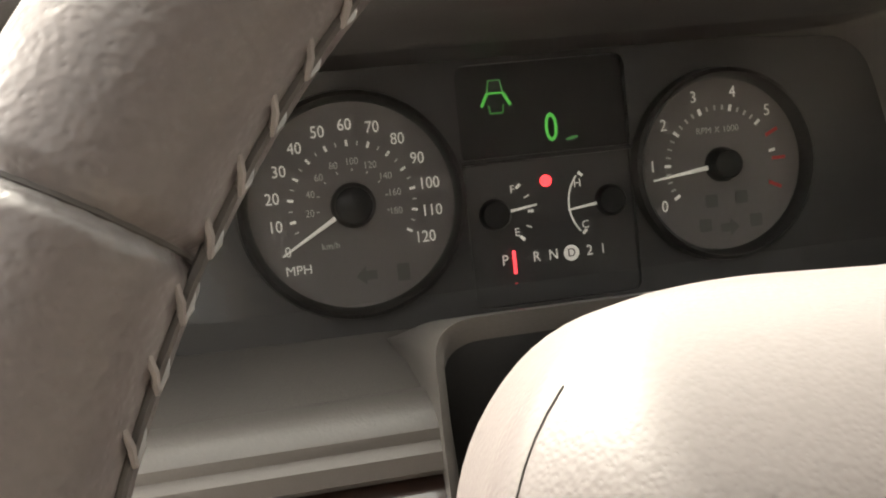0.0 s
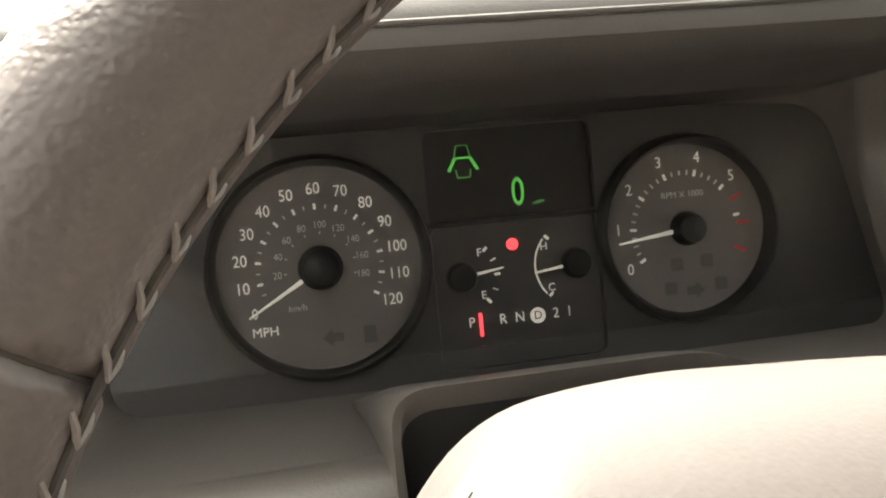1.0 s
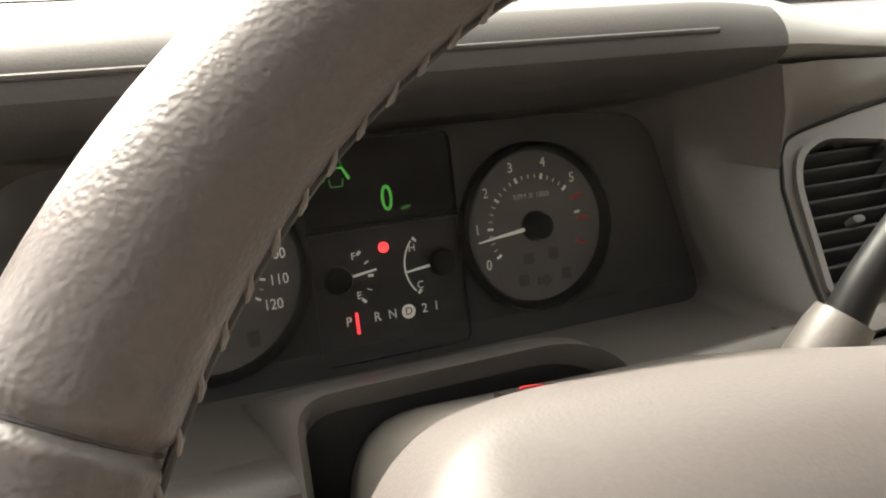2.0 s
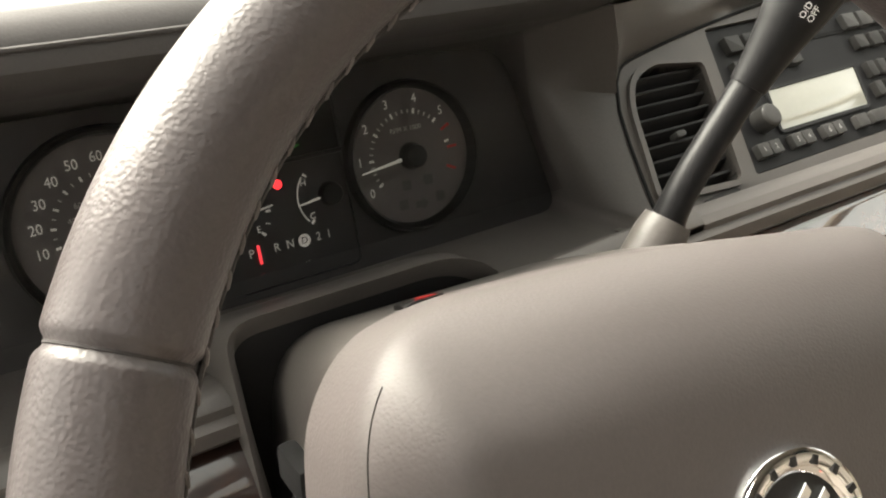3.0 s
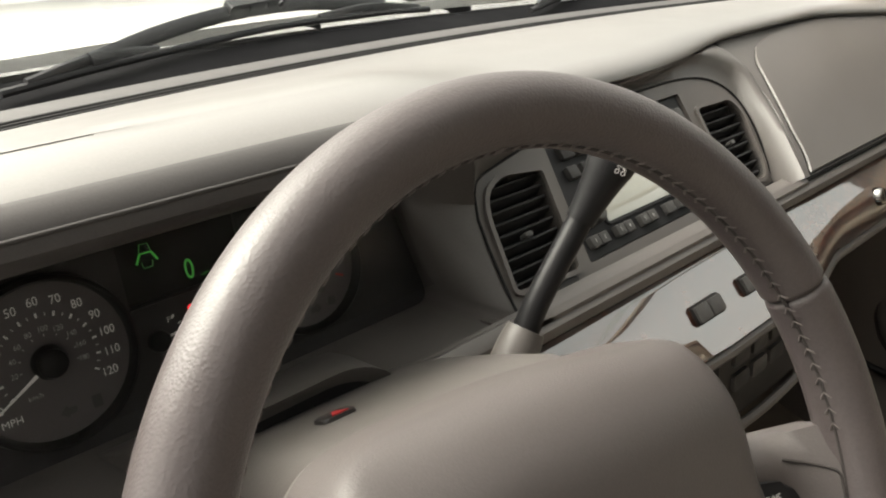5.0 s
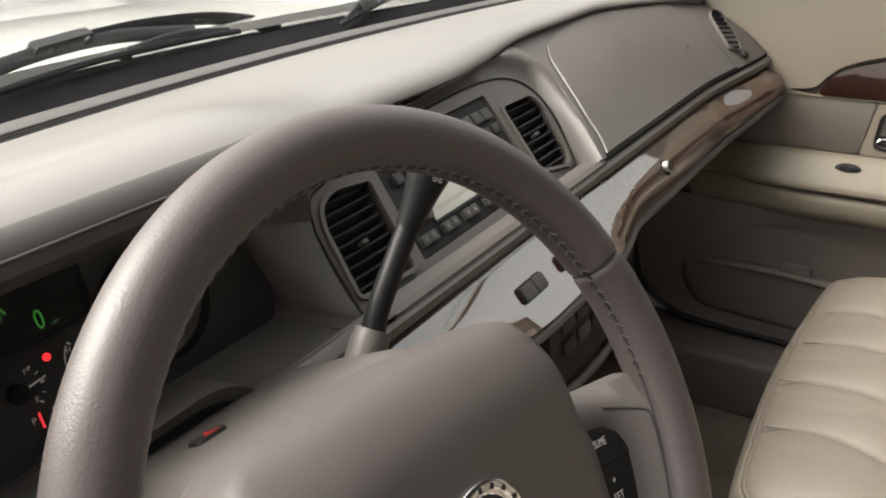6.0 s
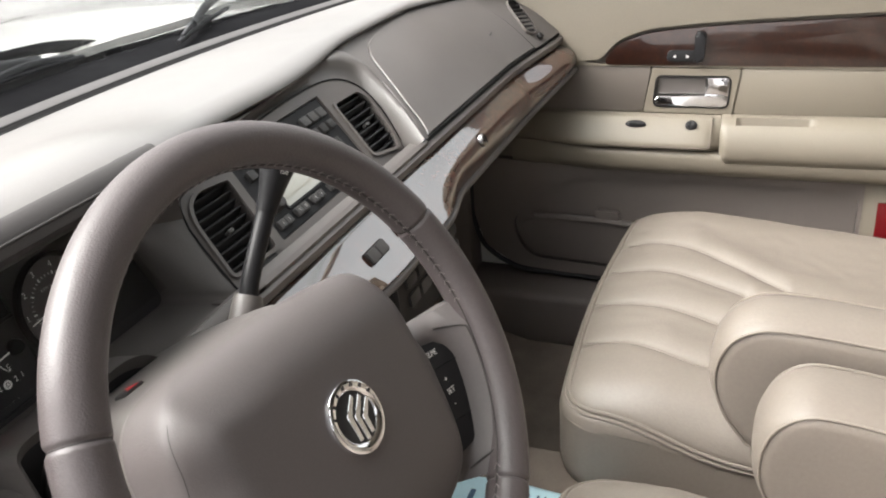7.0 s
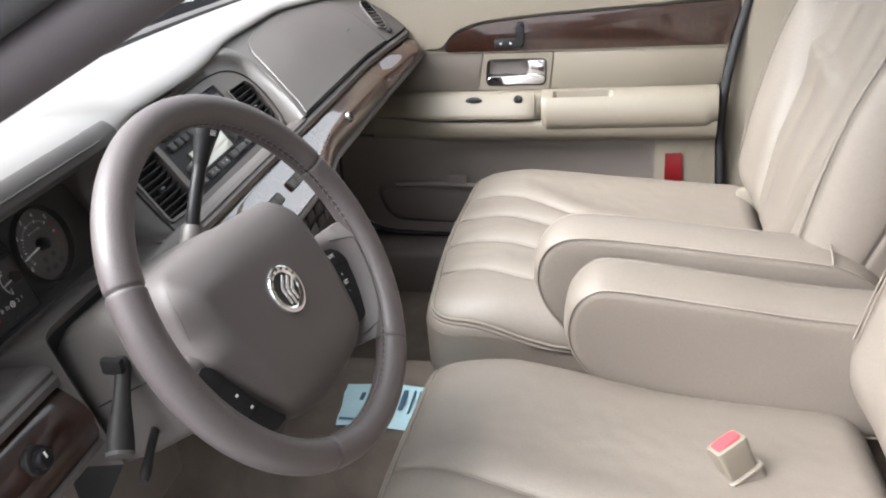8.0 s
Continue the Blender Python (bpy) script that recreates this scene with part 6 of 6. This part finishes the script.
        if frontf > 0.1:
            deep += line_gap((abs(u) - 0.62 - 0.30 * min(up, 0.2)) * hw, 0.018, 0.03) + 0.5 * line_gap((abs(u) - 0.84) * hw, 0.02, 0.01) + line_gap((abs(u) - 0.865) * hw, 0.009, 0.003)
            inside = 1 - smooth(0.5, 0.56, abs(u))
            deep += inside * sum(line_gap((u - f - 0.05 * up) * hw, 0.02, 0.0045) for f in (-0.25, 0.2))
            deep += 0.001 * noise.noise((x * 9, z * 9, 7))
            if mirror > 0:
                fold = z + 0.03 + 0.1 * (0.154 - x)
                deep -= (0.014 * math.exp(-(fold / (0.010 if fold > 0 else 0.04)) ** 2)) * smooth(-0.2, 0.0, u) * (1 - smooth(0.45, 0.6, u))
        side = line_gap((y - 0.02), 0.004, 0.003) if frontf < 0.6 else 0
        return Vector((x * (1 - 0.08 * smooth(0.2, 1, up)), y + (bol - deep) * frontf, z)) - Vector((n.x, n.y, n.z)) * side

    part("backrest", pillow((hw, 0.085, 0.36), 0.06, 84, rest, Matrix.Translation((xc, back, 0.70)) @ pose(0, 0, 0, recline)), M_BEIGE, ob, "beige leather seat back", sharp=80)
    tilt = Matrix.Translation((xc, back, 0.70)) @ pose(0, 0, 0, recline)
    for side in (-1, 1):
        for off in (-0.004, 0.004):
            line = [tilt @ (rest(Vector((side * hw * 0.865 + off, 0.085, -0.29 + 0.028 * k)), Vector((0, 1, 0))) + Vector((0, 0.0008, 0))) for k in range(21)]
            part("seam", tube(line, 0.0014, 6), M_PIPE, ob, "double stitched seam on the bolster")
    part("headrest", pillow((0.13, 0.05, 0.09), 0.045, 12, lambda p, n: p, Matrix.Translation((xc, back - 0.18, 1.115)) @ pose(0, 0, 0, recline)), M_BEIGE, ob)
    return ob


def fold_arm(owner, x0, x1, side):
    """A folded-down armrest: rounded nose, softly crowned faces, a seam along each side."""
    m = Matrix(((0, 0, -1, (x0 + x1) / 2), (1, 0, 0, 0), (0, 1, 0, 0), (0, 0, 0, 1)))
    w = (x1 - x0) / 2
    o = [(p.x, p.y) for p in (Vector((q[0], q[1])) for q in curve_through([(a, b, 0) for a, b in side] + [(side[0][0], side[0][1], 0)], 7)[:-1])]
    rings = []
    for h, g in ((-w - 0.001, -0.03), (-w - 0.002, -0.012), (-w - 0.0005, -0.003), (-w + 0.001, -0.0015), (-w + 0.003, 0.0005), (-w + 0.008, 0.0035), (-w + 0.018, 0.006), (-w * 0.5, 0.0072), (0, 0.0078), (w * 0.5, 0.0072), (w - 0.018, 0.006), (w - 0.008, 0.0035), (w - 0.003, 0.0005), (w - 0.001, -0.0015), (w + 0.0005, -0.003), (w + 0.002, -0.012), (w + 0.001, -0.03)):
        rings.append([m @ Vector((p[0], p[1], h)) for p in grow_out(o, g)])
    for i, ring in enumerate(rings):
        for v in ring:
            v += Vector((0.0015 * noise.noise(v * 14), 0, 0.002 * noise.noise(v * 11)))
    arm = part("armrest", loft(rings, True, True), M_BEIGE, owner, "folded-down beige leather armrest", sharp=60)
    for h in (w + 0.0005, -w - 0.0005):
        part("piping", tube([m @ Vector((p[0], p[1], h)) for p in grow_out(o, -0.0005)], 0.0016, 6, closed=True), M_PIPE, arm)
    return arm


# seam lines of the cushions: (y, x) from back to front
PSEAMS = [[(-0.16, 0.568), (-0.039, 0.577), (-0.01, 0.581), (0.021, 0.593), (0.05, 0.608), (0.072, 0.6175), (0.099, 0.620), (0.128, 0.615)],
          [(-0.13, 0.650), (-0.052, 0.683), (0.017, 0.708), (0.05, 0.7185), (0.08, 0.724), (0.105, 0.723), (0.130, 0.716)],
          [(-0.13, 0.728), (-0.074, 0.765), (-0.058, 0.782), (0.009, 0.811), (0.04, 0.823), (0.065, 0.829), (0.095, 0.828), (0.124, 0.821)],
          [(-0.12, 0.810), (-0.056, 0.855), (-0.003, 0.894), (0.035, 0.916), (0.07, 0.931), (0.094, 0.931), (0.119, 0.922)]]
DSEAMS = [[(-0.19, 0.056), (-0.089, 0.077), (-0.02, 0.097), (0.005, 0.107), (0.022, 0.114), (0.051, 0.1215), (0.082, 0.121)],
          [(-0.19, -0.02), (-0.089, -0.002), (-0.02, 0.006), (0.022, 0.012), (0.051, 0.016), (0.082, 0.014)]]
pseat = seat("passenger_seat", "beige leather passenger seat with stitched cushion", 0.47, 1.085, 0.147, 1, "front seats", -0.58, 0.331, PSEAMS)
arm = fold_arm(pseat, 0.448, 0.530, [(-0.075, 0.404), (-0.050, 0.440), (-0.038, 0.483), (-0.045, 0.520), (-0.066, 0.544), (-0.104, 0.553), (-0.20, 0.546), (-0.311, 0.533), (-0.422, 0.520), (-0.462, 0.509), (-0.498, 0.484), (-0.520, 0.452), (-0.528, 0.41), (-0.50, 0.37), (-0.3, 0.375), (-0.13, 0.382)])
part("seam", tube([(0.446 + 0.086 * f, -0.437 - 0.004 * f, 0.5195 + 0.0145 * math.sin(math.pi * min(1, max(0, f))) ** 0.6) for f in (i / 10 for i in range(11))], 0.0016, 6), M_PIPE, arm, "cross seam near the hinge")
dseat = seat("driver_seat", "beige leather driver seat with folded-down armrest", -0.22, 0.372, 0.104, -1, "front seats", -0.648, 0.336, DSEAMS)
fold_arm(dseat, 0.340, 0.428, [(-0.112, 0.404), (-0.094, 0.435), (-0.089, 0.47), (-0.098, 0.506), (-0.122, 0.528), (-0.155, 0.531), (-0.231, 0.521), (-0.371, 0.501), (-0.438, 0.494), (-0.53, 0.48), (-0.54, 0.40), (-0.53, 0.32), (-0.427, 0.325), (-0.317, 0.339), (-0.242, 0.352), (-0.15, 0.374)])


def buckle(m, label, press):
    """Belt buckle: tapered case, rounded release button in a frame, soft sleeve with a rolled mouth, webbing."""
    ob = thing("seat_belt_buckle", label, "seat belt buckle", m.translation, group="belt buckles")
    case = part("case", loft([[m @ Vector((p[0] * w, p[1] * d, h)) for p in fillet(rect(-1, -1, 1, 1), 0.35, 4)] for w, d, h in ((0.017, 0.010, -0.036), (0.0185, 0.0115, -0.02), (0.0205, 0.013, 0.01), (0.021, 0.0135, 0.026), (0.0205, 0.013, 0.0285), (0.0185, 0.011, 0.0295))], True, True), M_BEIGEP, ob, "beige plastic buckle case")
    part("release_button", loft([[m @ Vector((p[0] * w, p[1] * d, h)) for p in fillet(rect(-1, -1, 1, 1), 0.5, 4)] for w, d, h in ((0.0165, 0.009, 0.028), (0.0165, 0.009, 0.0312), (0.015, 0.0078, 0.0322), (0.010, 0.005, 0.0318))], True, True), press, case, "release button")
    mouth = [m @ Vector((p[0] * 0.0235, p[1] * 0.0165, -0.012)) for p in fillet(rect(-1, -1, 1, 1), 0.4, 5)]
    sleeve = part("sleeve", loft([[m @ Vector((p[0] * w, p[1] * d, h)) for p in fillet(rect(-1, -1, 1, 1), 0.4, 5)] for w, d, h in ((0.0225, 0.0155, -0.012), (0.0235, 0.0165, -0.014), (0.024, 0.017, -0.04), (0.021, 0.014, -0.075))], True, True), M_PIPE, ob, "soft beige sleeve round the buckle")
    part("rolled_mouth", tube(mouth, 0.0028, 8, closed=True), M_PIPE, sleeve)
    part("strap", prism(rect(-0.018, -0.004, 0.018, 0.004), -0.12, -0.06, m, 0.001), M_PIPE, ob, "beige belt webbing")
    return ob


buckle(basis((0.165, -0.288, 0.411), (0.525, -0.744, 0.295), (0.799, 0.465, -0.247)), "beige belt buckle with red button on the driver seat", M_BUCKRED)
buckle(basis((0.985, -0.405, 0.368), (0.2, 0.9, 0), (-0.72, 0.16, 0.16)), "beige belt buckle tucked beside the passenger seat back", M_BEIGEP)
part("sleeve", tube(curve_through([(0.145, -0.25, 0.385), (0.115, -0.27, 0.383), (0.105, -0.31, 0.38), (0.12, -0.35, 0.38)], 6), 0.007, 8), M_PIPE, dseat, "beige buckle sleeve")

# ---- paper floor mat ----
paper = thing("paper_floor_mat", "pale blue printed paper mat lying on the carpet", "paper mat", (0.42, 0.2, 0.275))
n = 16
rings = [[(0.345 + 0.107 * i / n, 0.268 - 0.20 * j / 20 + 0.012 * (i / n) - 0.01 * j / 20, 0.2745 + 0.0025 * math.sin(i * 0.7 + j * 0.4) + 0.006 * smooth(14, 20, j)) for i in range(n + 1)] for j in range(21)]
part("sheet", shell(rings, 0.0006, (0, 0, 1)), M_PAPER, paper, sharp=80)
for y, w, t in ((0.1895, 0.050, 0.0075), (0.1755, 0.050, 0.0075), (0.1605, 0.058, 0.003), (0.1515, 0.034, 0.002)):
    part("print_bar", box(0.4345 - w, y - t / 2, 0.2785, 0.4345, y + t / 2, 0.2795), M_INK, paper, "dark bar of print")
for x in (0.3545, 0.3575):
    part("rule", box(x, 0.205, 0.2782, x + 0.0012, 0.266, 0.2792), M_INK, paper, "thin printed rule")
part("print_mark", prism(fillet(rect(0.405, 0.240, 0.424, 0.247), 0.002), 0.2782, 0.2790), M_INK, paper, "small printed mark")
